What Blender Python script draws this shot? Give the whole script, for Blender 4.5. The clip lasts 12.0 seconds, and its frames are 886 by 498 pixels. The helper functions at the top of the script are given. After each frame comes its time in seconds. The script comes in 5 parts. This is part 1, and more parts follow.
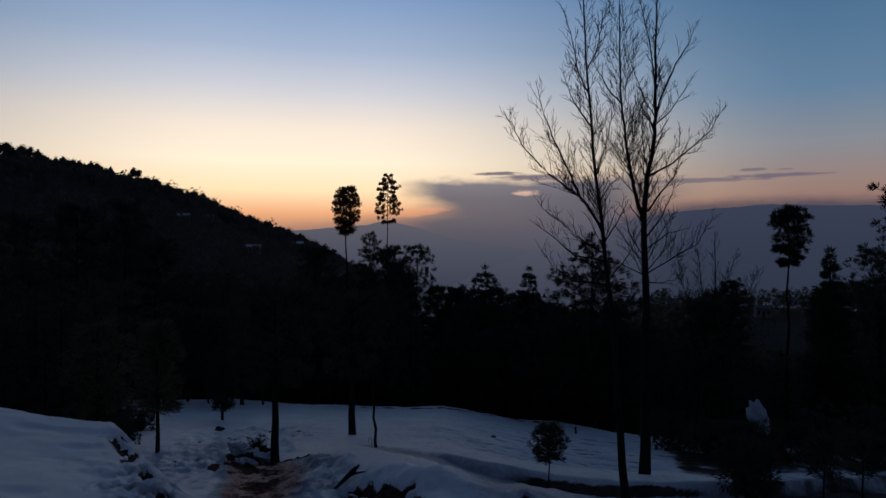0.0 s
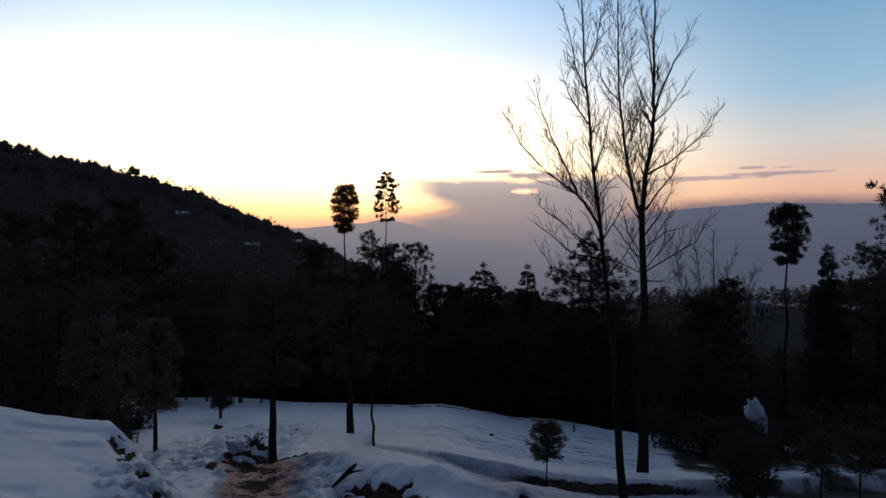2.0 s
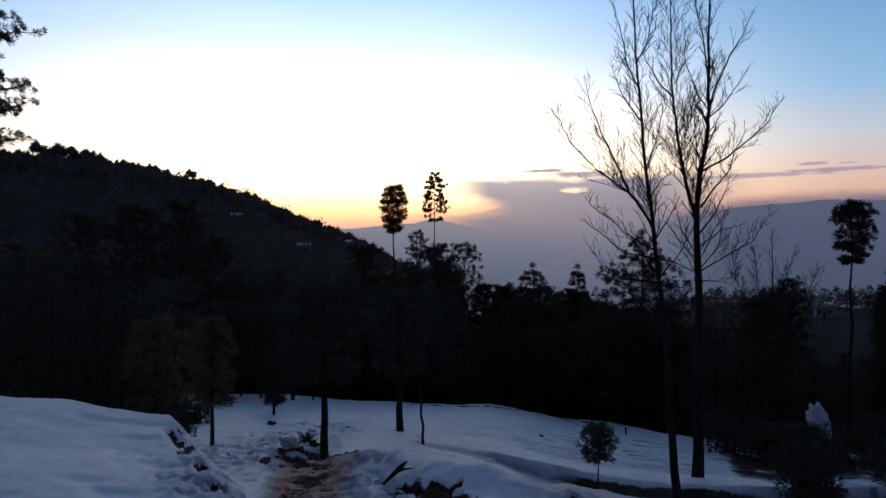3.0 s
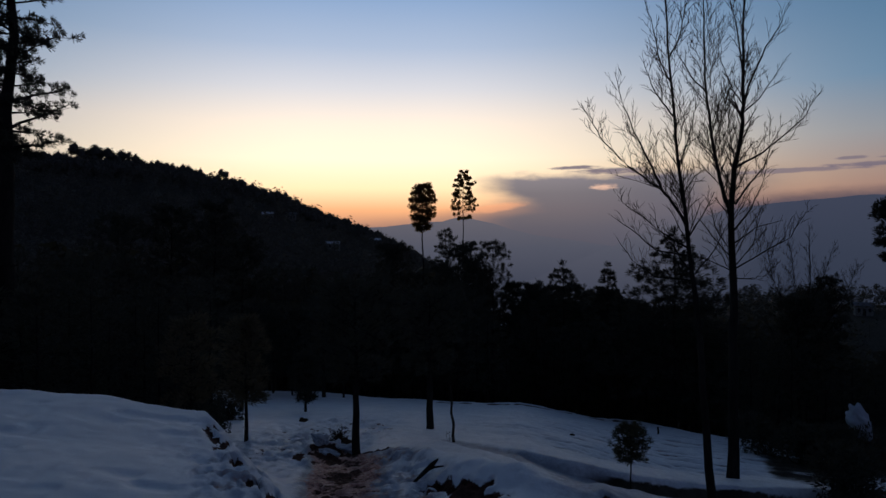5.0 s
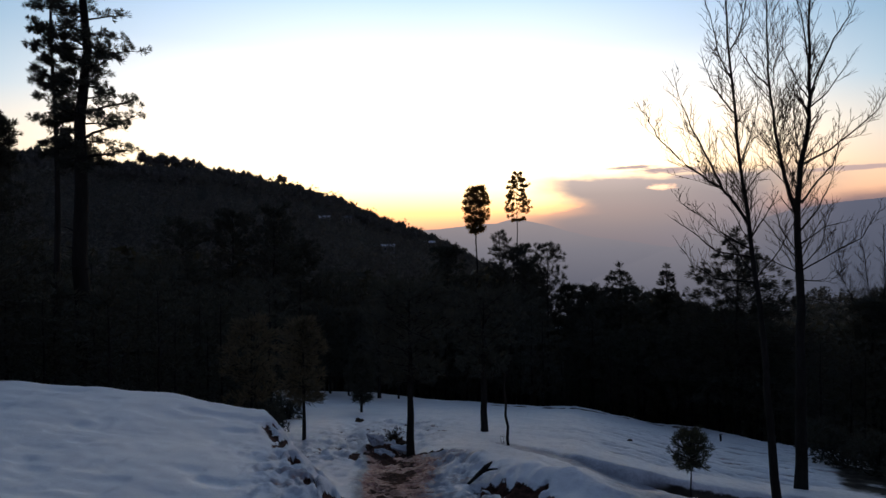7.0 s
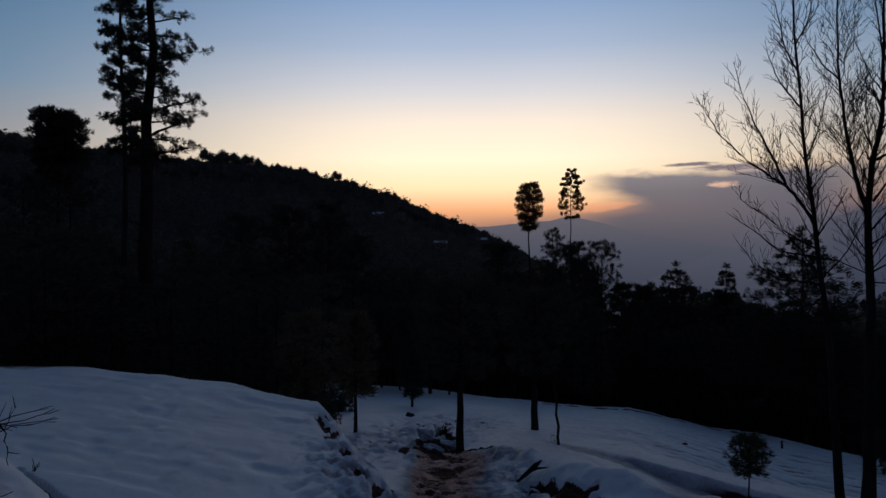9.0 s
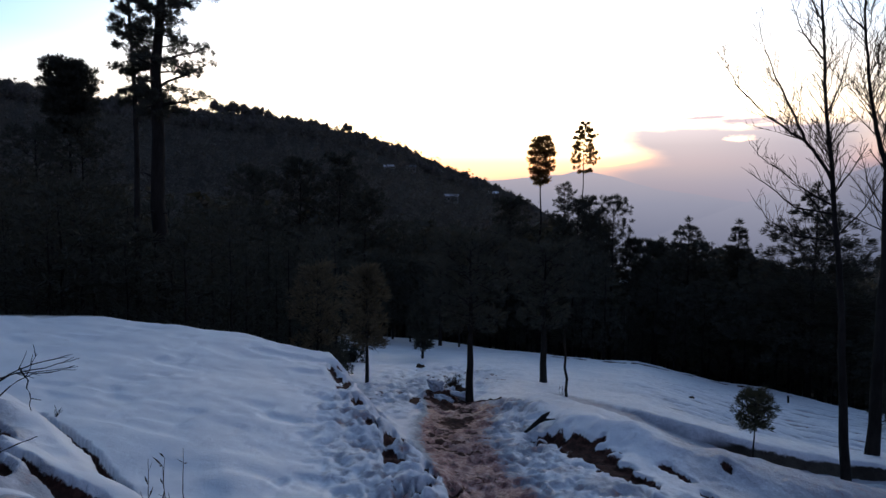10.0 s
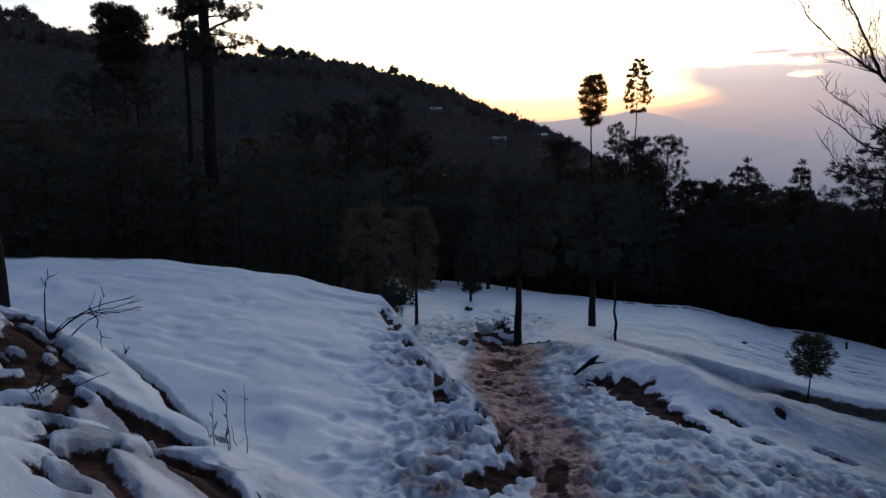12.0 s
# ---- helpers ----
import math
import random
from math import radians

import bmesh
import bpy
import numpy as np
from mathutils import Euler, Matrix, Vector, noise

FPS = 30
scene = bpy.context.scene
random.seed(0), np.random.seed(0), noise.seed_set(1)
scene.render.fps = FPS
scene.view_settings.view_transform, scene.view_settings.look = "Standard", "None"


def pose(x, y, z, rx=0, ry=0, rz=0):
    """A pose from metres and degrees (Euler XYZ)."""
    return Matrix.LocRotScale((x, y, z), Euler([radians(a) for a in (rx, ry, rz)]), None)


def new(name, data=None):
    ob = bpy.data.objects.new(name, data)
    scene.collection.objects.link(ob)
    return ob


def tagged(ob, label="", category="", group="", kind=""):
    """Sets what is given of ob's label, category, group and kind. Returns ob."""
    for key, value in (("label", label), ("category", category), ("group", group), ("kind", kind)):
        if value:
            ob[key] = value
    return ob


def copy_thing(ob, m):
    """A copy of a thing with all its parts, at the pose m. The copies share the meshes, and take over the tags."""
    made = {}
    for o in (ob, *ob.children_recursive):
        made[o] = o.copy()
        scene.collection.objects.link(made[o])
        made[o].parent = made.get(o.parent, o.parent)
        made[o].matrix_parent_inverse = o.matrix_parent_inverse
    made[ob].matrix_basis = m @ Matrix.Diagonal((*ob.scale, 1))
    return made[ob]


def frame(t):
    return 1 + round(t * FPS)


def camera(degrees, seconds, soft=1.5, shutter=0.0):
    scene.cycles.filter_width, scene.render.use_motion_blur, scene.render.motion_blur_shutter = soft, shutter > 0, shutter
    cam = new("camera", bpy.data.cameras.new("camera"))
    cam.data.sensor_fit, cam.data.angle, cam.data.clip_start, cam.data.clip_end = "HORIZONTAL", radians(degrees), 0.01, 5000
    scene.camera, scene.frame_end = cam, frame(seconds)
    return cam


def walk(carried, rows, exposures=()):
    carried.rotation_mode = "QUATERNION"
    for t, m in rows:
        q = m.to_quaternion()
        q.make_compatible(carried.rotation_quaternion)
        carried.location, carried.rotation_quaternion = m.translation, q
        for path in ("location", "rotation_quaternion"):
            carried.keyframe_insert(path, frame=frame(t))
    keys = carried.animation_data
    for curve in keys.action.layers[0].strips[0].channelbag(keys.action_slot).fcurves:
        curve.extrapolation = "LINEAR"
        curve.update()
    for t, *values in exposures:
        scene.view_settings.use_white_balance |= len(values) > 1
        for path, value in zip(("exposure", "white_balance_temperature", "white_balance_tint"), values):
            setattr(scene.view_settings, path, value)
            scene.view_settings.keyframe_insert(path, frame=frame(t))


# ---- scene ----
# The camera: a phone held by someone who stands on a snowy path, turns and tilts it.
cam = camera(69.0, 12.0)
EYE = 1.7
PATH = [(t, pose(0.02 * math.sin(t * 0.9), 0.015 * math.sin(t * 0.6), EYE + 0.008 * math.sin(t * 1.3), 90 + p, r, a)) for t, a, p, r in (
    (0.0, 0.0, -0.5, -0.16), (0.5, 0.11, -0.93, -0.5), (1.0, -0.99, -1.03, -0.36), (1.5, -1.06, -0.89, -0.19),
    (2.0, -0.1, -0.67, -0.17), (2.5, 2.72, -0.68, -0.12), (3.0, 4.18, -0.68, 0.03), (3.5, 5.34, -0.93, 0.14),
    (4.5, 6.4, -0.9, 0.25), (5.5, 7.27, -0.82, 0.34), (6.0, 8.32, -0.85, 0.45), (6.5, 9.84, -0.61, 0.6),
    (7.5, 13.2, -0.8, 0.6), (8.5, 15.78, -1.25, 0.5), (9.0, 16.16, -0.86, 0.1), (9.5, 16.56, -0.74, 0.0),
    (10.0, 17.14, -5.0, -0.3), (10.5, 17.77, -9.29, -0.33), (11.0, 18.9, -11.49, -0.45), (11.5, 20.56, -10.92, 0.4),
    (12.0, 21.3, -9.99, 0.37))]
EXPOSURES = [(t, stops, kelvin, 10) for t, stops, kelvin in (
    (0.0, -0.05, 6000), (1.0, -0.1, 5950), (1.5, 0.65, 6450), (2.0, 1.2, 7100), (2.5, 1.35, 7150), (3.0, 1.15, 6250), (3.5, 1.6, 7000), (3.9, 1.6, 7000),
    (5.2, 0.05, 6150), (5.5, 0.05, 6150), (6.0, 1.08, 6850), (6.5, 1.25, 7450), (6.8, 1.35, 7450), (8.2, 0.15, 6250), (8.5, 0.05, 6250), (9.0, 0.05, 6200),
    (9.5, 0.85, 6950), (10.0, 1.95, 6650), (10.5, 2.25, 6800), (11.0, 2.7, 7200), (11.5, 2.1, 7150), (12.0, 1.9, 7050))]
walk(cam, PATH, EXPOSURES)


# ---- dusk sky: the sun has just gone down behind the hill, so the sky alone lights the place ----
class Nodes:
    """Short ways to wire shader nodes."""

    def __init__(self, tree):
        self.tree = tree
        tree.nodes.clear()

    def add(self, kind, **values):
        node = self.tree.nodes.new(kind)
        for key, value in values.items():
            setattr(node, key, value)
        return node

    def link(self, a, b):
        self.tree.links.new(a, b)

    def put(self, socket, value):
        if isinstance(value, bpy.types.NodeSocket):
            self.link(value, socket)
        else:
            socket.default_value = value

    def math(self, op, a, b=0.0, c=0.0, clamp=False):
        node = self.add("ShaderNodeMath", operation=op, use_clamp=clamp)
        for socket, value in zip(node.inputs, (a, b, c)):
            self.put(socket, value)
        return node.outputs[0]

    def smooth(self, value, low, high):
        node = self.add("ShaderNodeMapRange", interpolation_type="SMOOTHSTEP")
        self.put(node.inputs[0], value)
        self.put(node.inputs[1], low)
        self.put(node.inputs[2], high)
        return node.outputs[0]

    def mix(self, factor, a, b, blend="MIX"):
        node = self.add("ShaderNodeMix", data_type="RGBA", blend_type=blend)
        self.put(node.inputs[0], factor)
        for socket, value in ((node.inputs[6], a), (node.inputs[7], b)):
            self.put(socket, value if isinstance(value, bpy.types.NodeSocket) else (*value, 1))
        return node.outputs[2]

    def ramp(self, value, stops):
        node = self.add("ShaderNodeValToRGB")
        self.put(node.inputs[0], value)
        e = node.color_ramp.elements
        while len(e) < len(stops):
            e.new(0.5)
        for i, (place, colour) in enumerate(stops):
            e[i].position, e[i].color = place, (*colour, 1)
        return node.outputs[0]

    def noise(self, vector, scale, detail=3.0, rough=0.55, distort=0.0):
        node = self.add("ShaderNodeTexNoise")
        self.put(node.inputs["Vector"], vector)
        self.put(node.inputs["Scale"], scale)
        self.put(node.inputs["Detail"], detail)
        self.put(node.inputs["Roughness"], rough)
        self.put(node.inputs["Distortion"], distort)
        return node.outputs[0]


SUN = 13.0        # bearing of the set sun, degrees to the left of straight ahead


def build_sky():
    world = bpy.data.worlds.new("dusk_sky")
    scene.world = world
    world.use_nodes = True
    n = Nodes(world.node_tree)
    sep = n.add("ShaderNodeSeparateXYZ")
    n.link(n.add("ShaderNodeTexCoord").outputs["Generated"], sep.inputs[0])
    x, y, z = sep.outputs
    el = n.math("DEGREES", n.math("ARCSINE", z))
    bearing = n.math("DEGREES", n.math("ARCTAN2", n.math("MULTIPLY", x, -1.0), y))
    away = n.math("ABSOLUTE", n.math("WRAP", n.math("SUBTRACT", bearing, SUN), 180.0, -180.0))
    place = n.math("DIVIDE", n.math("ADD", el, 5.0), 50.0, clamp=True)

    def stops(*rows):
        return [((e + 5) / 50, c) for e, c in rows]

    glow = n.ramp(place, stops((-3, (0.16, 0.11, 0.11)), (1, (0.43, 0.215, 0.145)), (2.6, (0.96, 0.445, 0.2)), (4.5, (1.19, 0.83, 0.46)), (7, (1.18, 0.95, 0.66)),
                               (10, (1.02, 0.84, 0.66)), (13, (0.70, 0.67, 0.67)), (16.5, (0.42, 0.488, 0.61)), (21, (0.235, 0.35, 0.54)),
                               (30, (0.09, 0.13, 0.21)), (44, (0.034, 0.05, 0.085))))
    side = n.ramp(place, stops((-3, (0.20, 0.15, 0.16)), (2.5, (0.335, 0.168, 0.122)), (5, (0.34, 0.23, 0.188)), (8, (0.265, 0.27, 0.285)),
                               (12, (0.137, 0.228, 0.328)), (20, (0.070, 0.155, 0.264)), (30, (0.036, 0.072, 0.14)), (44, (0.023, 0.038, 0.07))))
    back = n.ramp(place, stops((-3, (0.055, 0.063, 0.115)), (5, (0.082, 0.094, 0.165)), (12, (0.068, 0.08, 0.145)), (22, (0.03, 0.041, 0.078)), (44, (0.016, 0.027, 0.057))))
    sky = n.mix(n.smooth(away, 4.0, 44.0), glow, side)
    sky = n.mix(n.smooth(away, 45.0, 110.0), sky, back)

    # a bank of cloud and haze over the valley, thin streaks above it
    flat = n.add("ShaderNodeCombineXYZ")
    n.link(bearing, flat.inputs[0])
    n.link(n.math("MULTIPLY", el, 3.2), flat.inputs[1])
    flat = flat.outputs[0]
    wisp = n.math("SUBTRACT", n.noise(flat, 0.22, 4.0), 0.5)
    edge = n.math("MULTIPLY_ADD", wisp, 3.0, bearing)
    rim = n.ramp(place, [((e + 5) / 50, ((b + 10) / 40,) * 3) for e, b in ((0, 16), (1.7, 11), (2.4, 6.5), (3.1, 1.8), (3.6, 1.6), (4.3, 3.2), (5.2, 3.2), (6.5, 0.5))])
    rim = n.math("MULTIPLY_ADD", rim, 40.0, -10.0)
    bank = n.math("MULTIPLY", n.smooth(n.math("MULTIPLY", n.math("SUBTRACT", rim, edge), n.math("MULTIPLY_ADD", n.smooth(el, 2.2, 4.0), 0.7, 0.3)), -1.5, 3.2), n.smooth(edge, -24.0, -13.0))
    bank = n.math("MULTIPLY", bank, n.math("SUBTRACT", 1.0, n.smooth(n.math("MULTIPLY_ADD", wisp, 1.6, el), 5.1, 6.0)))
    bank = n.math("MULTIPLY", bank, 0.95)
    bank_colour = n.ramp(place, stops((-3, (0.05, 0.052, 0.075)), (0, (0.088, 0.086, 0.11)), (2, (0.122, 0.114, 0.132)), (4, (0.150, 0.139, 0.160)), (6, (0.235, 0.208, 0.232))))
    bank_colour = n.mix(n.math("MULTIPLY", n.smooth(bearing, 0.0, 8.0), 0.5), bank_colour, (0.46, 0.24, 0.155))
    bank_colour = n.mix(n.math("MULTIPLY", n.smooth(bearing, -3.0, -16.0), 0.6), bank_colour, (0.085, 0.094, 0.13))
    sky = n.mix(bank, sky, bank_colour)
    hx = n.math("DIVIDE", n.math("ADD", bearing, 7.3), 1.15)
    hy = n.math("DIVIDE", n.math("SUBTRACT", el, 4.45), 0.3)
    gap = n.math("ADD", n.math("MULTIPLY", hx, hx), n.math("MULTIPLY", hy, hy))
    gap = n.math("SUBTRACT", 1.0, n.smooth(n.math("MULTIPLY_ADD", n.noise(flat, 1.1, 3.0), 2.6, gap), 1.2, 2.6))
    sky = n.mix(n.math("MULTIPLY", gap, 0.8), sky, (0.86, 0.52, 0.36))
    thin = n.add("ShaderNodeCombineXYZ")
    n.link(n.math("MULTIPLY", bearing, 0.5), thin.inputs[0])
    n.link(n.math("MULTIPLY", el, 2.6), thin.inputs[1])
    ripple = n.math("SUBTRACT", n.noise(thin.outputs[0], 1.3, 4.0, 0.6), 0.5)
    for az, up, wide, high, dense in ((-4.9, 6.15, 2.0, 0.17, 0.9), (-8.0, 5.8, 3.0, 0.26, 0.9), (-10.5, 5.2, 2.6, 0.16, 0.5), (-22.0, 5.25, 4.6, 0.20, 0.7),
                                      (-27.4, 5.45, 3.4, 0.17, 0.8), (-25.6, 5.95, 1.0, 0.14, 0.7), (-27.8, 5.9, 0.7, 0.07, 0.5)):
        hx = n.math("DIVIDE", n.math("SUBTRACT", bearing, az), wide)
        hy = n.math("DIVIDE", n.math("SUBTRACT", el, up), high)
        d = n.math("ADD", n.math("MULTIPLY", hx, hx), n.math("MULTIPLY", hy, hy))
        puff = n.math("SUBTRACT", 1.0, n.smooth(n.math("MULTIPLY_ADD", ripple, 3.2, d), 0.2, 1.5))
        sky = n.mix(n.math("MULTIPLY", puff, dense), sky, (0.15, 0.125, 0.165))
    hx = n.math("DIVIDE", n.math("SUBTRACT", bearing, 2.0), 2.6)
    hy = n.math("DIVIDE", n.math("SUBTRACT", n.math("MULTIPLY_ADD", bearing, 0.12, el), 3.0), 0.38)
    d = n.math("ADD", n.math("MULTIPLY", hx, hx), n.math("MULTIPLY", hy, hy))
    sky = n.mix(n.math("MULTIPLY", n.math("SUBTRACT", 1.0, n.smooth(n.math("MULTIPLY_ADD", ripple, 1.5, d), 0.1, 1.4)), 0.45), sky, (1.1, 0.45, 0.2))
    # mist that softens the crest of the range beyond the valley
    crest = n.ramp(n.math("DIVIDE", n.math("ADD", bearing, 60.0), 60.0, clamp=True), [((b + 60) / 60, (e / 10,) * 3) for b, e in ((-60, 1.5), (-45, 2.2), (-34.5, 2.85), (-28, 3.1), (-20.5, 2.75), (-17, 2.2), (-13, 1.2))])
    over = n.math("SUBTRACT", n.math("MULTIPLY_ADD", wisp, 1.2, el), n.math("MULTIPLY", crest, 10.0))
    mist = n.math("MULTIPLY", n.smooth(over, 1.15, -0.15), n.smooth(bearing, -11.0, -19.0))
    sky = n.mix(n.math("MULTIPLY", mist, 0.82), sky, (0.052, 0.056, 0.085))
    bg = n.add("ShaderNodeBackground")
    n.link(sky, bg.inputs[0])
    bg.inputs[1].default_value = 1.0
    n.link(bg.outputs[0], n.add("ShaderNodeOutputWorld").inputs[0])


build_sky()


# ---- materials ----
def material(name, rough=0.8, metal=0.0):
    m = bpy.data.materials.new(name)
    m.use_nodes = True
    n = Nodes(m.node_tree)
    shader = n.add("ShaderNodeBsdfPrincipled")
    shader.inputs["Roughness"].default_value, shader.inputs["Metallic"].default_value = rough, metal
    n.link(shader.outputs[0], n.add("ShaderNodeOutputMaterial").inputs[0])
    return m, n, shader


def bumped(n, shader, height, strength, distance):
    b = n.add("ShaderNodeBump")
    n.put(b.inputs["Strength"], strength)
    b.inputs["Distance"].default_value = distance
    n.link(height, b.inputs["Height"])
    n.link(b.outputs[0], shader.inputs["Normal"])


def mottled(name, a, b, scale, rough=0.85, grain=8.0, relief=0.02, stretch=None):
    """A surface of two tones, with coarse patches, fine grain and relief."""
    m, n, shader = material(name, rough)
    where = n.add("ShaderNodeTexCoord").outputs["Object"]
    if stretch:
        mp = n.add("ShaderNodeMapping")
        mp.inputs["Scale"].default_value = stretch
        n.link(where, mp.inputs[0])
        where = mp.outputs[0]
    shader.inputs["Specular IOR Level"].default_value = 0.06
    coarse, fine = n.noise(where, scale, 3.0), n.noise(where, scale * grain, 4.0, 0.65)
    vary = n.add("ShaderNodeObjectInfo").outputs["Random"]
    f = n.math("ADD", n.math("MULTIPLY", coarse, 0.6), n.math("MULTIPLY", fine, 0.4))
    colour = n.mix(n.smooth(f, 0.35, 0.65), a, b)
    n.link(n.mix(n.math("MULTIPLY", vary, 0.35), colour, tuple(0.6 * c for c in a)), shader.inputs["Base Color"])
    bumped(n, shader, fine, 0.6, relief)
    return m


BARK = mottled("pine_bark", (0.016, 0.0145, 0.013), (0.04, 0.035, 0.03), 2.0, 0.95, 7.0, 0.02, (1, 1, 0.25))
GREY_BARK = mottled("grey_bark", (0.012, 0.011, 0.010), (0.03, 0.027, 0.024), 2.5, 0.9, 6.0, 0.01, (1, 1, 0.3))
TWIG = mottled("twig_bark", (0.02, 0.016, 0.013), (0.045, 0.035, 0.028), 3.0, 0.9, 5.0, 0.004)
DRY = mottled("dry_stalk", (0.06, 0.04, 0.025), (0.12, 0.085, 0.05), 6.0, 0.95, 5.0, 0.003)
EARTH = mottled("bare_earth", (0.035, 0.022, 0.014), (0.095, 0.06, 0.038), 3.0, 0.95, 6.0, 0.03)
WALL = mottled("weathered_wall", (0.20, 0.195, 0.185), (0.30, 0.29, 0.28), 0.8, 0.9, 6.0, 0.01)
TIN = mottled("tin_roof", (0.10, 0.10, 0.11), (0.18, 0.18, 0.19), 0.8, 0.6, 6.0, 0.01)
DARK_OPENING = mottled("dark_opening", (0.015, 0.015, 0.017), (0.03, 0.03, 0.034), 1.0, 0.6)
OLD_SNOW = mottled("old_dirty_snow", (0.44, 0.47, 0.53), (0.62, 0.65, 0.70), 3.0, 0.75, 11.0, 0.03)
SNOW_CAP = mottled("settled_snow", (0.74, 0.76, 0.80), (0.82, 0.83, 0.85), 2.0, 0.7, 9.0, 0.02)


def needles(name, a, b, thin=0.25, glow=(0.14, 0.10, 0.03)):
    """Foliage; thin: how much light shines through it, in the colour glow."""
    m, n, shader = material(name, 0.9)
    shader.inputs["Specular IOR Level"].default_value = 0.12
    r = n.add("ShaderNodeNewGeometry").outputs["Random Per Island"]
    o = n.add("ShaderNodeObjectInfo").outputs["Random"]
    colour = n.mix(r, a, b)
    colour = n.mix(n.math("MULTIPLY", o, 0.4), colour, tuple(0.55 * c for c in a))
    n.link(colour, shader.inputs["Base Color"])
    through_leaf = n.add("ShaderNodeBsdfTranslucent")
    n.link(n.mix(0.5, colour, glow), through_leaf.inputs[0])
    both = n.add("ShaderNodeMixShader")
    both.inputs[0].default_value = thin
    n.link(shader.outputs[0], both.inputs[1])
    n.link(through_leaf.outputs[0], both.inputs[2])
    n.link(both.outputs[0], next(q for q in n.tree.nodes if q.type == "OUTPUT_MATERIAL").inputs[0])
    return m


NEEDLE = needles("pine_needles", (0.052, 0.055, 0.046), (0.074, 0.077, 0.062), 0.12)
# sunset bloom round the lopped crowns, put into their needles' translucent orange
BLOOM_NEEDLE = needles("bloom_lit_pine_needles", (0.06, 0.056, 0.03), (0.12, 0.10, 0.05), 0.62, (0.62, 0.26, 0.045))
DRY_NEEDLE = needles("rusty_needles", (0.095, 0.078, 0.052), (0.165, 0.132, 0.082), 0.14)
SAPLING_NEEDLE = needles("grey_green_needles", (0.06, 0.065, 0.04), (0.12, 0.12, 0.08))
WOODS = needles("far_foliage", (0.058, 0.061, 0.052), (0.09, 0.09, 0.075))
# far foliage made paler, its colour standing for the haze over the hill
HAZED_HILL_WOODS = needles("hazed_hill_foliage", (0.105, 0.099, 0.089), (0.14, 0.131, 0.117))


def ground_material():
    m, n, shader = material("snow_and_earth", 0.6)
    where = n.add("ShaderNodeTexCoord").outputs["Object"]

    def field(name):
        return n.add("ShaderNodeAttribute", attribute_name=name).outputs["Fac"]

    fine, grain, broad = n.noise(where, 22.0, 5.0, 0.65), n.noise(where, 90.0, 3.0, 0.6), n.noise(where, 0.9, 4.0, 0.55)
    snow = n.mix(n.smooth(broad, 0.3, 0.7), (0.68, 0.71, 0.75), (0.79, 0.80, 0.815))
    snow = n.mix(n.math("MULTIPLY", n.smooth(fine, 0.55, 0.75), 0.16), snow, (0.50, 0.47, 0.44))
    clod = n.noise(where, 7.0, 5.0, 0.7)
    earth = n.mix(n.smooth(clod, 0.35, 0.65), (0.032, 0.018, 0.014), (0.10, 0.046, 0.034))
    chunk = n.math("ADD", n.math("MULTIPLY", n.noise(where, 11.0, 4.0, 0.7), 0.65), n.math("MULTIPLY", fine, 0.35))
    slush = n.ramp(chunk, ((0.36, (0.10, 0.038, 0.026)), (0.46, (0.29, 0.10, 0.072)), (0.56, (0.44, 0.205, 0.16)), (0.68, (0.56, 0.37, 0.325))))
    ragged = n.math("MULTIPLY", n.math("SUBTRACT", n.math("ADD", n.math("MULTIPLY", clod, 0.6), n.math("MULTIPLY", fine, 0.4)), 0.5), 1.3)
    wet = n.smooth(n.math("ADD", field("slush"), ragged), 0.35, 0.75)
    bare = n.smooth(n.math("ADD", field("soil"), ragged), 0.42, 0.62)
    litter_noise = n.math("SUBTRACT", n.noise(where, 0.35, 5.0, 0.65), 0.5)
    dark = n.smooth(n.math("ADD", field("litter"), litter_noise), 0.35, 0.55)
    litter = n.mix(n.smooth(n.noise(where, 1.7, 5.0, 0.7), 0.35, 0.7), (0.035, 0.03, 0.024), (0.08, 0.07, 0.056))
    # grey for trampled grime, also painted where the snow gets less light
    grime_and_dim = n.smooth(n.math("MULTIPLY_ADD", ragged, 0.5, field("slush")), 0.05, 0.40)
    snow = n.mix(n.math("MULTIPLY", grime_and_dim, 0.85), snow, (0.295, 0.31, 0.352))
    colour = n.mix(n.math("MULTIPLY", wet, 0.92), snow, slush)
    colour = n.mix(bare, colour, earth)
    colour = n.mix(dark, colour, litter)
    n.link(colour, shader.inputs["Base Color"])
    rough = n.math("MULTIPLY_ADD", n.math("MAXIMUM", bare, dark), 0.4, 0.6)
    n.link(n.math("MULTIPLY_ADD", n.math("MAXIMUM", bare, dark), -0.4, 0.5), shader.inputs["Specular IOR Level"])
    n.link(rough, shader.inputs["Roughness"])
    lumps = n.math("ADD", n.math("MULTIPLY", fine, 0.55), n.math("MULTIPLY", grain, 0.2))
    bumped(n, shader, n.math("MULTIPLY_ADD", clod, 0.5, lumps), n.math("MULTIPLY_ADD", n.smooth(field("slush"), 0.02, 0.3), 0.5, 0.35), 0.035)
    return m


GROUND = ground_material()

# ---- the lie of the land ----
TABLE = np.random.RandomState(7).rand(256, 256)


def lattice(x, y):
    """Smooth value noise, 0 to 1, on arrays."""
    xi, yi = np.floor(x).astype(int), np.floor(y).astype(int)
    u, v = x - xi, y - yi
    u, v = u * u * (3 - 2 * u), v * v * (3 - 2 * v)
    a, b = TABLE[xi & 255, yi & 255], TABLE[(xi + 1) & 255, yi & 255]
    c, d = TABLE[xi & 255, (yi + 1) & 255], TABLE[(xi + 1) & 255, (yi + 1) & 255]
    return (a * (1 - u) + b * u) * (1 - v) + (c * (1 - u) + d * u) * v


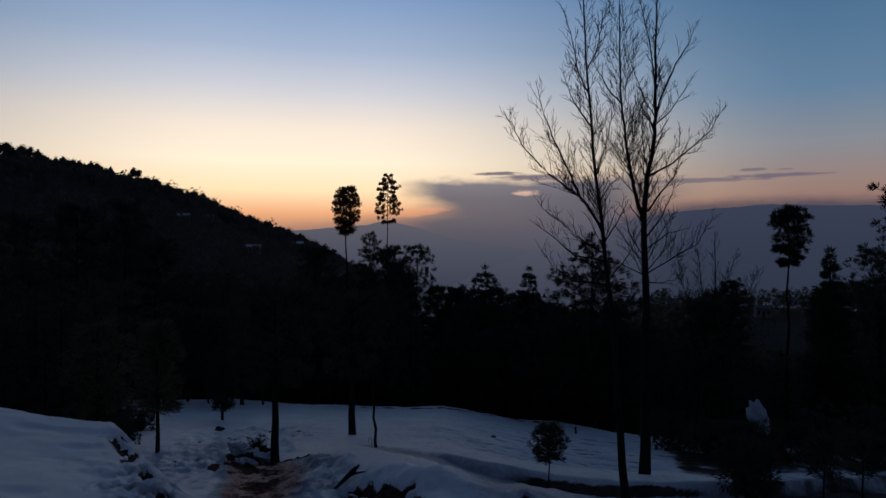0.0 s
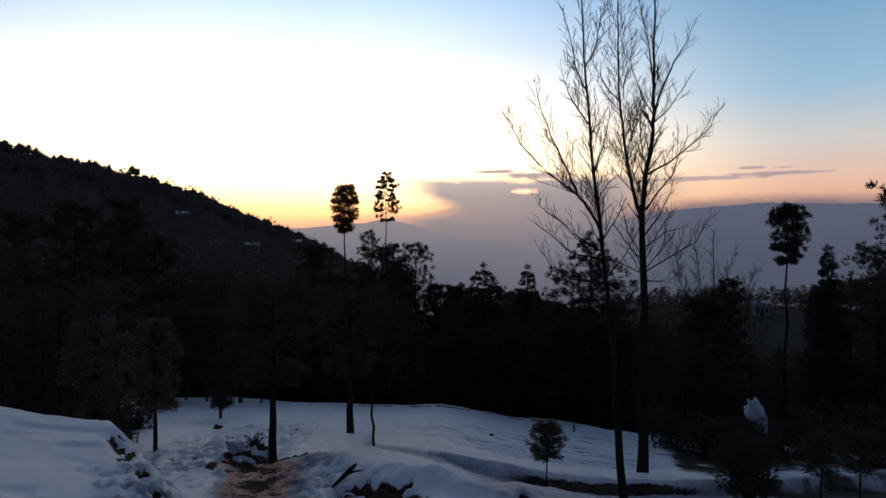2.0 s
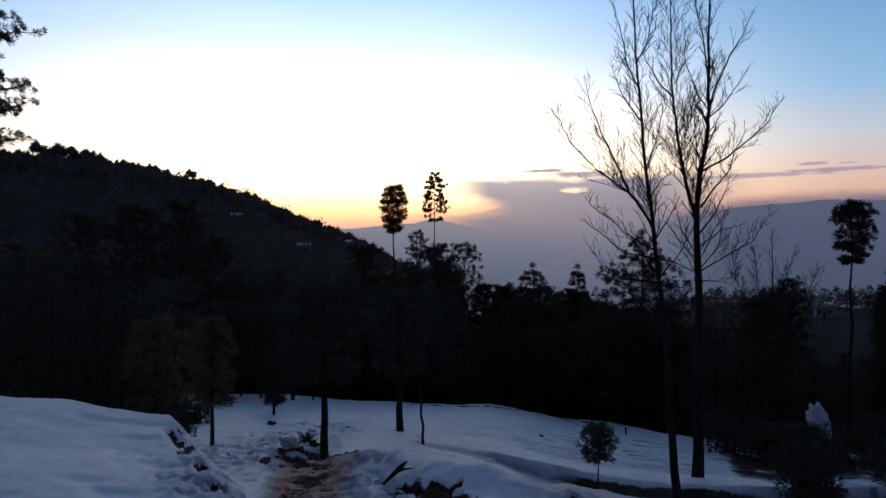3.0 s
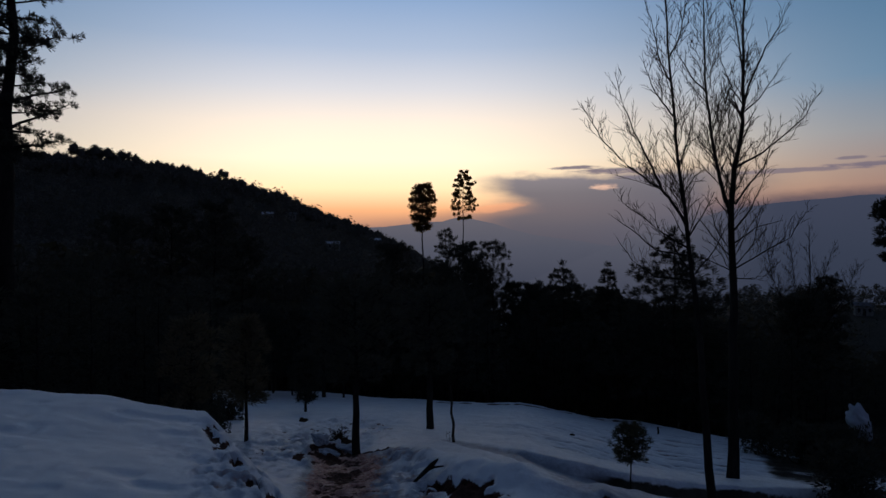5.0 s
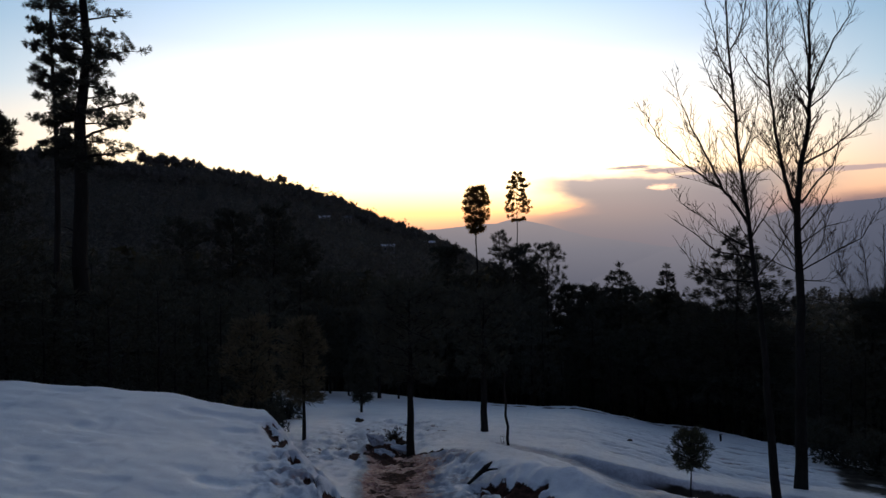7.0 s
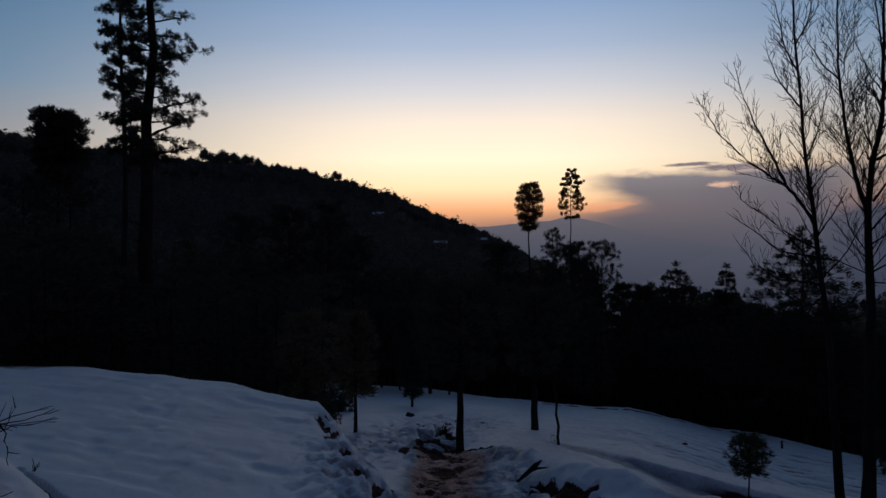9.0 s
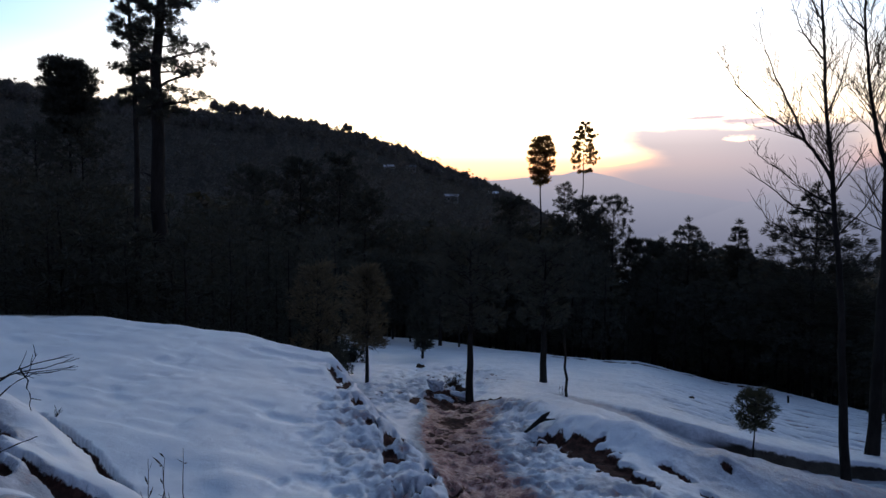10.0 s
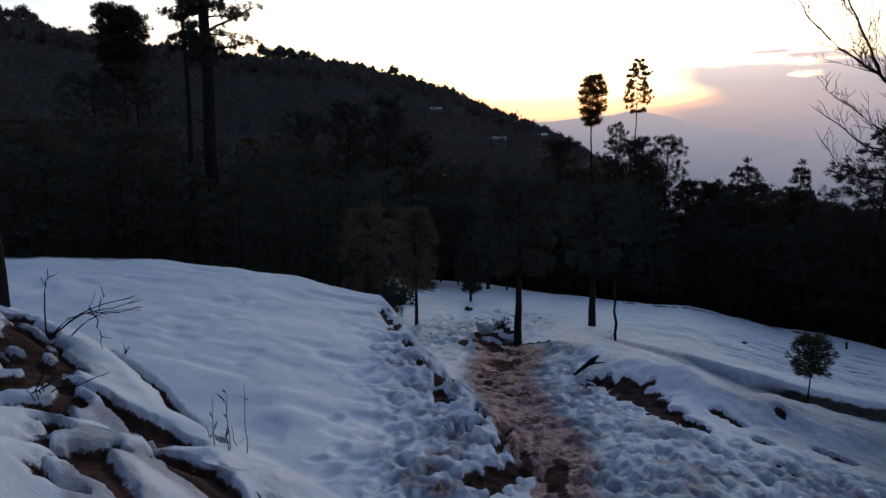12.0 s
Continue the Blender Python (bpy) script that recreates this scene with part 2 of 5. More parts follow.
def rough_noise(x, y, scale, octaves=3):
    total, amp, size = 0.0, 1.0, 0.0
    for i in range(octaves):
        total = total + amp * lattice(x * scale + 37.1 * i, y * scale + 11.7 * i)
        size, amp, scale = size + amp, amp * 0.5, scale * 2.1
    return total / size


def step(v, low, high):
    t = np.clip((v - low) / (high - low), 0, 1)
    return t * t * (3 - 2 * t)


def ridge_elevation(bearing):
    """Degrees above eye level of the wooded hill's crest, by bearing."""
    return np.interp(bearing, (0, 5, 9, 13, 17, 20.5, 24.5, 30, 35, 45, 56, 80), (-7, -4.3, -1.9, 0.1, 1.75, 3.2, 4.55, 5.55, 5.75, 6.6, 8.1, 7.4))


def brow(bearing):
    """How far off the terraced field ends and the slope falls away."""
    return np.interp(bearing, (-60, -36, -30, -22, -15, -10, -4, 3, 13, 18, 25, 40, 70), (34, 34, 34, 30, 30, 35, 34, 31, 35, 42, 42, 40, 34))


BERM_X, BERM_Y = (-2.6, -1.8, -1.0, -0.3, 0.4, 1.4, 2.6, 5.0, 9.0, 14.0), (11.6, 11.0, 9.9, 9.2, 8.7, 8.9, 9.1, 10.0, 12.0, 15.0)
DITCH_X, DITCH_Y = (-4.5, -1.4, -0.1, 1.1, 2.1, 3.0, 4.2, 6.2, 8.0, 12.0, 16.0), (18.0, 14.6, 13.4, 12.85, 12.8, 13.3, 14.1, 14.8, 15.6, 17.5, 19.5)
BRINK_Y, BRINK_L = (2.0, 3.6, 4.66, 5.31, 6.29, 8.08, 10.73, 13.0), (1.2, 1.05, 1.19, 1.64, 2.26, 3.53, 5.29, 6.4)
GULLY_L, GULLY_Y = (0.0, 2.24, 3.37, 4.18, 5.66, 7.0, 8.76, 14.0), (3.3, 3.6, 3.83, 4.14, 4.92, 5.3, 5.76, 6.2)


# strips of bare earth in the plan: from, to, half width at each end
MUD = ((-4.15, 12.75, -3.2, 12.2, 0.24, 0.3), (-4.0, 12.2, -3.3, 11.4, 0.3, 0.22), (-4.2, 12.1, -4.0, 11.2, 0.12, 0.10), (-3.72, 12.6, -3.8, 12.7, 0.14, 0.08), (-2.9, 12.3, -2.2, 12.2, 0.12, 0.06), (-0.85, 4.5, -1.0, 5.2, 0.12, 0.10), (-1.42, 4.72, -1.5, 4.3, 0.2, 0.16))
PITS = ((-1.24, 4.85, -1.38, 4.45, 0.17, 0.2), (-3.75, 8.15, -3.55, 7.85, 0.1, 0.13), (-3.1, 7.1, -2.95, 6.85, 0.09, 0.06), (-2.5, 6.2, -2.35, 5.95, 0.08, 0.1))
BERM_HOLES = ((-1.12, 8.95, -0.55, 8.2, 0.26, 0.36), (-0.55, 8.2, 0.12, 7.05, 0.34, 0.18), (0.4, 7.95, 0.6, 7.78, 0.1, 0.09), (0.8, 7.4, 0.88, 7.33, 0.09, 0.07),
              (1.1, 8.5, 1.12, 8.4, 0.07, 0.07), (1.45, 7.78, 1.72, 7.7, 0.11, 0.1), (2.3, 7.65, 2.6, 7.6, 0.13, 0.1), (0.95, 6.6, 1.03, 6.58, 0.07, 0.06), (3.8, 8.0, 4.0, 8.05, 0.13, 0.08))
BANK_EARTH = ((-7.4, 4.9, -5.55, 3.95, 0.10, 0.16), (-5.55, 3.95, -4.9, 3.75, 0.16, 0.10), (-5.5, 3.62, -4.3, 2.95, 0.17, 0.17), (-4.3, 2.95, -3.7, 2.6, 0.17, 0.10),
              (-4.2, 3.3, -3.7, 3.2, 0.05, 0.07), (-3.7, 3.2, -3.3, 3.15, 0.07, 0.08), (-3.15, 3.05, -2.5, 2.6, 0.15, 0.12), (-2.5, 2.6, -2.2, 2.58, 0.12, 0.08),
              (-3.0, 2.2, -2.4, 1.87, 0.11, 0.12), (-3.45, 2.45, -3.0, 2.3, 0.05, 0.04), (-3.35, 3.25, -2.95, 2.95, 0.10, 0.13),
              (-5.75, 3.9, -5.0, 3.6, 0.12, 0.17), (-5.0, 3.6, -3.95, 2.95, 0.17, 0.12), (-3.05, 2.38, -2.8, 2.2, 0.10, 0.10), (-5.9, 5.0, -4.6, 4.42, 0.02, 0.035), (-4.6, 4.42, -4.1, 4.1, 0.035, 0.05), (-4.1, 4.1, -3.1, 3.5, 0.05, 0.02))


def streaks(x, y, strips):
    """0 on the given strips, 1 off them, with ragged edges."""
    d = np.full(np.shape(x), 9.0)
    wob = 0.9 * (rough_noise(x, y, 3.0, 2) - 0.5) + 1.1 * (rough_noise(x + 3, y, 8.0, 2) - 0.5)
    for ax, ay, bx, by, wa, wb in strips:
        t = np.clip(((x - ax) * (bx - ax) + (y - ay) * (by - ay)) / ((bx - ax) ** 2 + (by - ay) ** 2), 0, 1)
        d = np.minimum(d, np.hypot(x - ax - t * (bx - ax), y - ay - t * (by - ay)) / (wa + (wb - wa) * t))
    return step(d + wob, 0.6, 1.25)


def land(x, y):
    """Height of the ground and its cover (bare soil, slush and dimmed snow, forest litter and bank shade), on arrays.
    """
    x, y = np.asarray(x, float), np.asarray(y, float)
    left, r = -x, np.hypot(x, y)
    bearing = np.degrees(np.arctan2(-x, y))
    ahead = step(-np.abs(bearing), -115, -85)
    right = np.maximum(x, 0)
    z = -0.2 * np.maximum(y, 0) - 0.12 * np.clip(y, -150, 0) - 0.2 * np.minimum(right, 4) - 0.06 * np.maximum(right - 4, 0)
    litter = np.zeros_like(z)
    near = r < 60

    # trodden path, with the trampled strip on its right
    line = left - 0.332 * y + 0.45 + 0.10 * np.sin(y * 1.3)
    along = step(y, -14.0, -9.0) * (1 - step(y, 12.0, 13.4))
    path = np.exp(-(line / (0.40 + 0.012 * y)) ** 2) * along
    strip = step(line, -7.0, -3.2) * (1 - step(line, 0.3, 0.7)) * along * step(y, -0.4, 1.4) * (1 - step(y - 0.15 * x, 6.3, 7.6) * step(-line, 1.0, 2.0))
    trod = np.maximum(strip * (1 - 0.45 * path), 0.55 * path)
    lumps = 0.3 * (rough_noise(x, y, 3.4, 2) - 0.5) + 0.5 * (rough_noise(x + 9, y, 8.0, 2) - 0.5) + 0.5 * (rough_noise(x + 19, y, 13.0, 2) - 0.5)
    crumbs = np.abs(rough_noise(x + 51, y + 7, 9.0, 2) - 0.5) * 2 + 0.6 * np.abs(rough_noise(x + 5, y + 17, 17.0, 2) - 0.5)
    z = z - 0.07 * path + trod * (0.05 * crumbs + 0.06 * lumps - 0.065 * step(rough_noise(x + 31, y, 7.0, 2), 0.54, 0.70) + 0.02 * (rough_noise(x, y + 3, 18.0, 2) - 0.5))
    # hollows between the lumps are coloured darker
    slush = np.clip(path * 1.7 - 0.12, 0, 1.0) * (1 - 0.36 * step(y, 5.2, 6.4) * (1 - step(y, 8.6, 10.0))) + strip * (0.12 + 0.17 * step(rough_noise(x, y + 40, 1.5, 3), 0.42, 0.62) + 0.28 * step(-lumps, -0.02, 0.2))
    soil = path * (0.26 * step(y, 8.0, 10.0) + 0.38 * step(rough_noise(x + 5, y + 3, 1.4, 3), 0.44, 0.62) + 0.3 * step(-lumps, -0.05, 0.15)) + 0.34 * strip * step(-lumps, 0.05, 0.3)
    soil = np.maximum(soil, 1.0 - streaks(x, y, MUD))
    z = z + 0.10 * np.exp(-(((left - 3.95) / 0.3) ** 2 + ((y - 13.0) / 0.3) ** 2))

    # soft drifts everywhere
    z = z + near * (0.10 * (rough_noise(x, y, 0.55, 3) - 0.5) + 0.03 * (rough_noise(x, y, 2.3, 2) - 0.5))

    open_snow = near * step(y, 9.0, 12.0) * (1 - step(left, 5.0, 8.0))
    messy = open_snow * step(left, 2.6, 3.8) * (1 - step(y, 18, 24))
    clods = np.abs(rough_noise(x + 71, y, 4.6, 3) - 0.5) * 2
    z = z + messy * (0.17 * clods - 0.03 - 0.06 * step(rough_noise(x + 23, y, 2.6, 2), 0.55, 0.75)) + open_snow * (0.05 * (rough_noise(x, y, 1.6, 3) - 0.5) + 0.05 * (rough_noise(x + 8, y, 5.0, 2) - 0.5))
    slush = np.maximum(slush, open_snow * 0.13)
    slush = np.maximum(slush, messy * 0.22 * step(rough_noise(x + 4, y * 0.6, 2.6, 3), 0.5, 0.62))
    soil = np.maximum(soil, messy * (0.5 * step(rough_noise(x + 14, y, 3.6, 2), 0.66, 0.74) + 0.55 * step(-clods, -0.12, -0.02)))

    # the low berm beside the path, undercut here and there
    side = y - np.interp(x, BERM_X, BERM_Y) + 0.3 * (rough_noise(x, y, 1.0, 2) - 0.5)
    on = step(x, -3.2, -1.6) * (1 - step(x, 12, 15))
    z = z + on * 0.32 * np.exp(-(np.where(side < 0, side / 0.7, side / 1.0)) ** 2) + on * (0.17 * (rough_noise(x, y, 1.7, 2) - 0.5) + 0.10 * np.abs(rough_noise(x + 41, y, 4.2, 2) - 0.5)) * np.exp(-(side / 1.4) ** 2)
    hole = 1.0 - streaks(x, y, BERM_HOLES)
    soil = np.maximum(soil, hole)
    z = z - 0.10 * step(hole, 0.35, 1.0)
    # snow right of the path toned darker in its colour, for weaker light
    slush = np.maximum(slush, step(x + 2.5 * (rough_noise(x, y + 60, 0.5, 3) - 0.5), -0.8, 2.4) * step(y, 3.0, 5.0) * (1 - step(y - 0.2 * x, 9.5, 13.5)) * near * (0.46 + 0.2 * (rough_noise(x, y, 1.1, 3) - 0.5)))
    # the sunken track behind it; shade on its steep far bank is painted as a dark band
    dy = y - np.interp(x, DITCH_X, DITCH_Y) + 0.12 * (rough_noise(x, y, 0.9, 2) - 0.5)
    on = step(x, -1.0, 1.6) * (1 - step(x, 14, 18))
    z = z + on * (-0.24 * step(dy, -2.0, -1.0) * (1 - step(dy, 0.0, 0.2)) + 0.08 * step(dy, 0.0, 0.25) * (1 - step(dy, 0.8, 3.0)))
    cut_shade = step(dy, -0.06, 0.02) * (1 - step(dy, 0.09, 0.2)) * step(x, -1.0, 0.9) * (1 - 0.5 * step(x, 4.5, 7.0)) * (1 - step(x, 14, 18))
    litter = np.maximum(litter, cut_shade * (0.26 + 0.46 * step(x, 0.4, 2.6)) * (0.6 + 0.9 * rough_noise(x, y, 1.6, 3)))
    slush = np.maximum(slush, on * 0.40 * step(dy, -2.0, -1.2) * (1 - step(dy, 0.0, 0.2)) * (0.6 + 0.6 * rough_noise(x, y, 1.4, 3)))
    lane = step(x, -2.6, -1.4) * (1 - step(x, 2.0, 4.0)) * step(dy, -0.8, -0.3) * (1 - step(dy, 0.0, 0.3))
    z = z - 0.06 * lane * (1 - on)
    slush = np.maximum(slush, lane * (0.22 + 0.3 * rough_noise(x, y, 1.8, 3)))
    # furrows of the terraced field
    field = step(dy, 1.5, 3.0) * step(x + 4 * (rough_noise(x, y, 0.3, 2) - 0.5), -5, 2) * (1 - step(r, 24, 31))
    wave = np.sin((y + 0.35 * x) * 7.6 + 9 * rough_noise(x * 0.4, y, 0.5, 3)) * (0.25 + 1.2 * rough_noise(x * 0.3 + 9, y, 0.9, 2))
    z = z + field * 0.06 * wave
    soil = np.maximum(soil, field * 0.72 * step(-wave, 0.1, 0.7) * step(rough_noise(x * 0.5, y * 2.5, 0.6, 3), 0.38, 0.52) * step(x, -1, 5))
    slush = np.maximum(slush, field * 0.75 * step(-wave, 0.0, 0.9) * step(x + 5 * (rough_noise(x, y, 0.22, 3) - 0.5), -3.5, 4.5))
    lip = np.exp(-((r - brow(bearing) + 1.5) / 0.45) ** 2)
    soil = np.maximum(soil, lip * step(bearing, -16, -9) * (1 - step(bearing, 6, 9)) * step(rough_noise(bearing, bearing * 0 + 3, 1.6, 2), 0.36, 0.5) * near)

    # the smooth snow terrace on the left, above the path
    brink = np.interp(y, BRINK_Y, BRINK_L) + 0.22 * (rough_noise(x * 0, y, 2.2, 3) - 0.5)
    back = np.interp(left, (4.5, 5.3, 8, 10.4, 11.9, 12.8, 15), (9.9, 10.8, 11.1, 10.8, 10.0, 8.8, 5.0))
    back = back + 0.5 * (rough_noise(x, y * 0, 0.8, 2) - 0.5)
    top = -0.53 + 0.072 * left - 0.104 * y + 0.13 * (rough_noise(x, y, 0.7, 3) - 0.5) + 0.055 * (rough_noise(x * 0.6 + 4, y, 2.4, 3) - 0.5)
    top = top - 0.032 * step(rough_noise(x * 0.8 + 3, y, 2.4, 2), 0.55, 0.8) + 0.07 * np.exp(-((left - 7.2) / 2.6) ** 2 - ((y - 10.6) / 2.0) ** 2)
    inside = step(left - brink, -0.62, 0.30) * (1 - step(y - back, -0.5, 0.7)) * step(y, 1.2, 3.0)
    verge = step(left - brink, -0.4, 0.1) * (1 - step(left - brink + 0.5 * (rough_noise(x, y, 1.3, 2) - 0.5), 0.5, 1.6)) * (1 - 0.75 * step(y, 6.5, 9.0)) * (1 - step(y, 9.0, 11.0))
    pits = 0.35 * (rough_noise(x, y, 4.0, 2) - 0.5) + 0.5 * (rough_noise(x + 2, y, 8.0, 2) - 0.5) + 0.5 * (rough_noise(x + 22, y, 13.0, 2) - 0.5)
    top = top + verge * (0.05 * crumbs + 0.09 * pits - 0.05 * step(rough_noise(x + 31, y, 6.5, 2), 0.52, 0.76) + 0.02 * (rough_noise(x, y + 3, 18.0, 2) - 0.5))
    z = z * (1 - inside) + top * inside
    # low spots of the verge are coloured darker too
    soil = np.where(inside > 0.5, 0.45 * verge * step(-pits, 0.05, 0.22), soil)
    slush = np.where(inside > 0.5, verge * (0.04 + 0.2 * rough_noise(x, y, 2.0, 2) + 0.40 * step(-pits, -0.02, 0.22)), slush)
    across_face = left - brink
    face = step(across_face, -0.5, -0.3) * (1 - step(across_face, 0.3, 0.6)) * step(y, 4.5, 5.5) * (1 - step(y, 9.8, 10.6))
    slits = rough_noise(across_face * 2.0, y + 1.8 * across_face, 3.0, 3)
    # slits of the face take the soil colour, for earth and for their shade
    soil = np.maximum(soil, face * step(slits, 0.555, 0.64))
    soil = np.maximum(soil, 1.0 - streaks(x, y, PITS))
    z = z - face * 0.11 * step(slits, 0.5, 0.62) - 0.1 * (1 - streaks(x, y, PITS)) + face * 0.07 * (rough_noise(x, y, 4.5, 2) - 0.5)

    # the steeper bank close by on the left, in lumpy steps with earth showing between them
    gully = np.interp(left, GULLY_L, GULLY_Y)
    up = gully - y + 0.2 * (rough_noise(x, y, 1.0, 3) - 0.5)
    mask = step(left, 1.5, 2.6) * step(y, -2.0, 0.0) * (left < 30)
    rise = 0.36 * np.clip(up, 0, 3.6) + 0.10 * step(up, 0.0, 0.3)
    lump = 0.26 * (rough_noise(x, y, 2.0, 2) - 0.5) * step(up, 0.1, 0.6)
    z = z + mask * (rise + lump)
    cracks = streaks(x, y, tuple((*q[:4], q[4] * 1.45, q[5] * 1.45) for q in BANK_EARTH))
    bare = (1.0 - cracks) * (1 - 0.8 * step(rough_noise(x + 6, y, 5.0, 2), 0.66, 0.74))
    soil = np.maximum(soil * (1 - mask * step(up, 0, 0.2)), mask * bare)
    z = z - mask * 0.12 * step(bare, 0.0, 1.0)
    slush = np.maximum(slush * (1 - mask * step(up, 0, 0.2)), mask * 0.42 * step(up, 0.3, 0.8) * step(rough_noise(x, y, 2.2, 3), 0.42, 0.62))

    # behind the field the wooded slope drops into the valley
    edge = brow(bearing)
    over = np.clip(r - edge, 0, None)
    litter = np.maximum(litter, step(r, edge - 0.4, edge + 1.0))
    litter = np.maximum(litter, step(bearing, 25.5, 28.0) * step(r, 13.0, 16.0))
    litter = np.maximum(litter, 0.52 * step(-bearing, 18.0, 21.0) * step(r, 15.0, 18.0))
    z = z - ahead * (0.10 * np.clip(over, 0, 60) + 0.25 * np.clip(over, 0, 8) / 8 * 2)
    deep = EYE - (0.135 - 0.048 * step(-bearing, 12, 19) * step(r, 90, 240)) * np.clip(r, 0, 300) - 0.42 * np.clip(r - 300, 0, 1500)
    blend = step(r, 60, 290) * ahead
    z = z * (1 - blend) + deep * blend

    z = z - 1.6 * step(r, 14.5, 18.0) * step(bearing, 27.5, 30.0) * (1 - step(r, 45, 60)) * (1 - step(bearing, 75, 90))

    # the wooded hill on the left
    crest = EYE + 400 * np.tan(np.radians(ridge_elevation(bearing)))
    foot = -0.2 * 110 - 6
    t = np.clip((r - 110) / 290, 0, 1)
    hill = foot + (crest - foot) * (0.25 * t + 0.75 * t ** 1.25) + 5 * (rough_noise(x, y, 0.03, 3) - 0.5) * step(r, 130, 220)
    hill = np.where(r > 400, crest - 0.3 * np.clip(r - 400, 0, 1200), hill)
    wide = step(bearing, 0, 7) * (1 - step(bearing, 75, 100)) * step(r, 110, 170)
    z = z * (1 - wide) + hill * wide
    litter = np.maximum(litter, (r > 60) * 1.0)
    return z, np.clip(soil, 0, 1), np.clip(slush, 0, 1), np.clip(litter, 0, 1)


def height_at(x, y):
    return float(land(np.array([x]), np.array([y]))[0][0])


def spot(bearing, distance):
    """The point of the ground at a bearing (degrees to the left of straight ahead) and distance."""
    a = radians(bearing)
    x, y = -distance * math.sin(a), distance * math.cos(a)
    return Vector((x, y, height_at(x, y)))


def mesh_from(name, verts, faces, mats=(), smooth=True):
    me = bpy.data.meshes.new(name)
    me.from_pydata([tuple(v) for v in verts] if not isinstance(verts, np.ndarray) else verts.tolist(), [], faces if isinstance(faces, list) else faces.tolist())
    for m in mats:
        me.materials.append(m)
    if smooth:
        me.polygons.foreach_set("use_smooth", [True] * len(me.polygons))
    me.update()
    return me


def part(name, me, parent=None, label=""):
    ob = new(name, me)
    if parent is not None:
        ob.parent = parent
    return tagged(ob, label)


def build_ground():
    angles = np.concatenate([np.arange(-180, -80, 4.0), np.arange(-80, -44, 0.8), np.arange(-44, 70, 0.26), np.arange(70, 100, 0.8), np.arange(100, 180, 4.0)])
    reach = [0.5, 0.9]
    while reach[-1] < 46:
        reach.append(reach[-1] * 1.0062 if reach[-1] > 1.6 else reach[-1] * 1.12)
    while reach[-1] < 4900:
        reach.append(reach[-1] * 1.06)
    reach = np.array(reach)
    a, r = np.meshgrid(np.radians(angles), reach, indexing="ij")
    x, y = -r * np.sin(a), r * np.cos(a)
    z, soil, slush, litter = land(x, y)
    # footprints beside the path
    rs = np.random.RandomState(4)
    for i in range(420):
        v = rs.uniform(2.5, 12.0)
        u = 0.31 * v - 0.15 + (rs.uniform(-1.9, -0.2) if i % 3 else rs.uniform(0.3, 1.7))
        turn, size = rs.uniform(-0.6, 0.6) - 0.3, rs.uniform(0.8, 1.2)
        if i % 5 == 0:
            u, v = rs.uniform(0.0, 5.5), rs.uniform(12.0, 21.0)
        dx, dy = x + u, y - v
        close = np.abs(dx) + np.abs(dy) < 0.7
        p, q = dx[close] * math.cos(turn) + dy[close] * math.sin(turn), -dx[close] * math.sin(turn) + dy[close] * math.cos(turn)
        d = np.sqrt((p / (0.07 * size)) ** 2 + (q / (0.15 * size)) ** 2)
        z[close] += -0.026 * size * (1 - step(d, 0.4, 1.2)) + 0.006 * np.exp(-((d - 1.35) / 0.25) ** 2)
    na, nr = len(angles), len(reach)
    verts = np.stack([x, y, z], -1).reshape(-1, 3)
    idx = np.arange(na * nr).reshape(na, nr)
    nxt = np.roll(idx, -1, axis=0)
    faces = np.stack([idx[:, :-1], idx[:, 1:], nxt[:, 1:], nxt[:, :-1]], -1).reshape(-1, 4)[:, ::-1]
    centre = np.array([[0.0, 0.0, float(z[:, 0].mean())]])
    verts = np.concatenate([verts, centre])
    cap = [[int(nxt[i, 0]), len(verts) - 1, int(idx[i, 0])][::-1] for i in range(na)]
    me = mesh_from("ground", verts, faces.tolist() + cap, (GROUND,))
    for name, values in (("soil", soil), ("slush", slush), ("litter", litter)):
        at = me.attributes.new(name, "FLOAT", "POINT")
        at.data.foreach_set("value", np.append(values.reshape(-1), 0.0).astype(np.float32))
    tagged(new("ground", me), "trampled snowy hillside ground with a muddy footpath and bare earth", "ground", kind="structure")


build_ground()


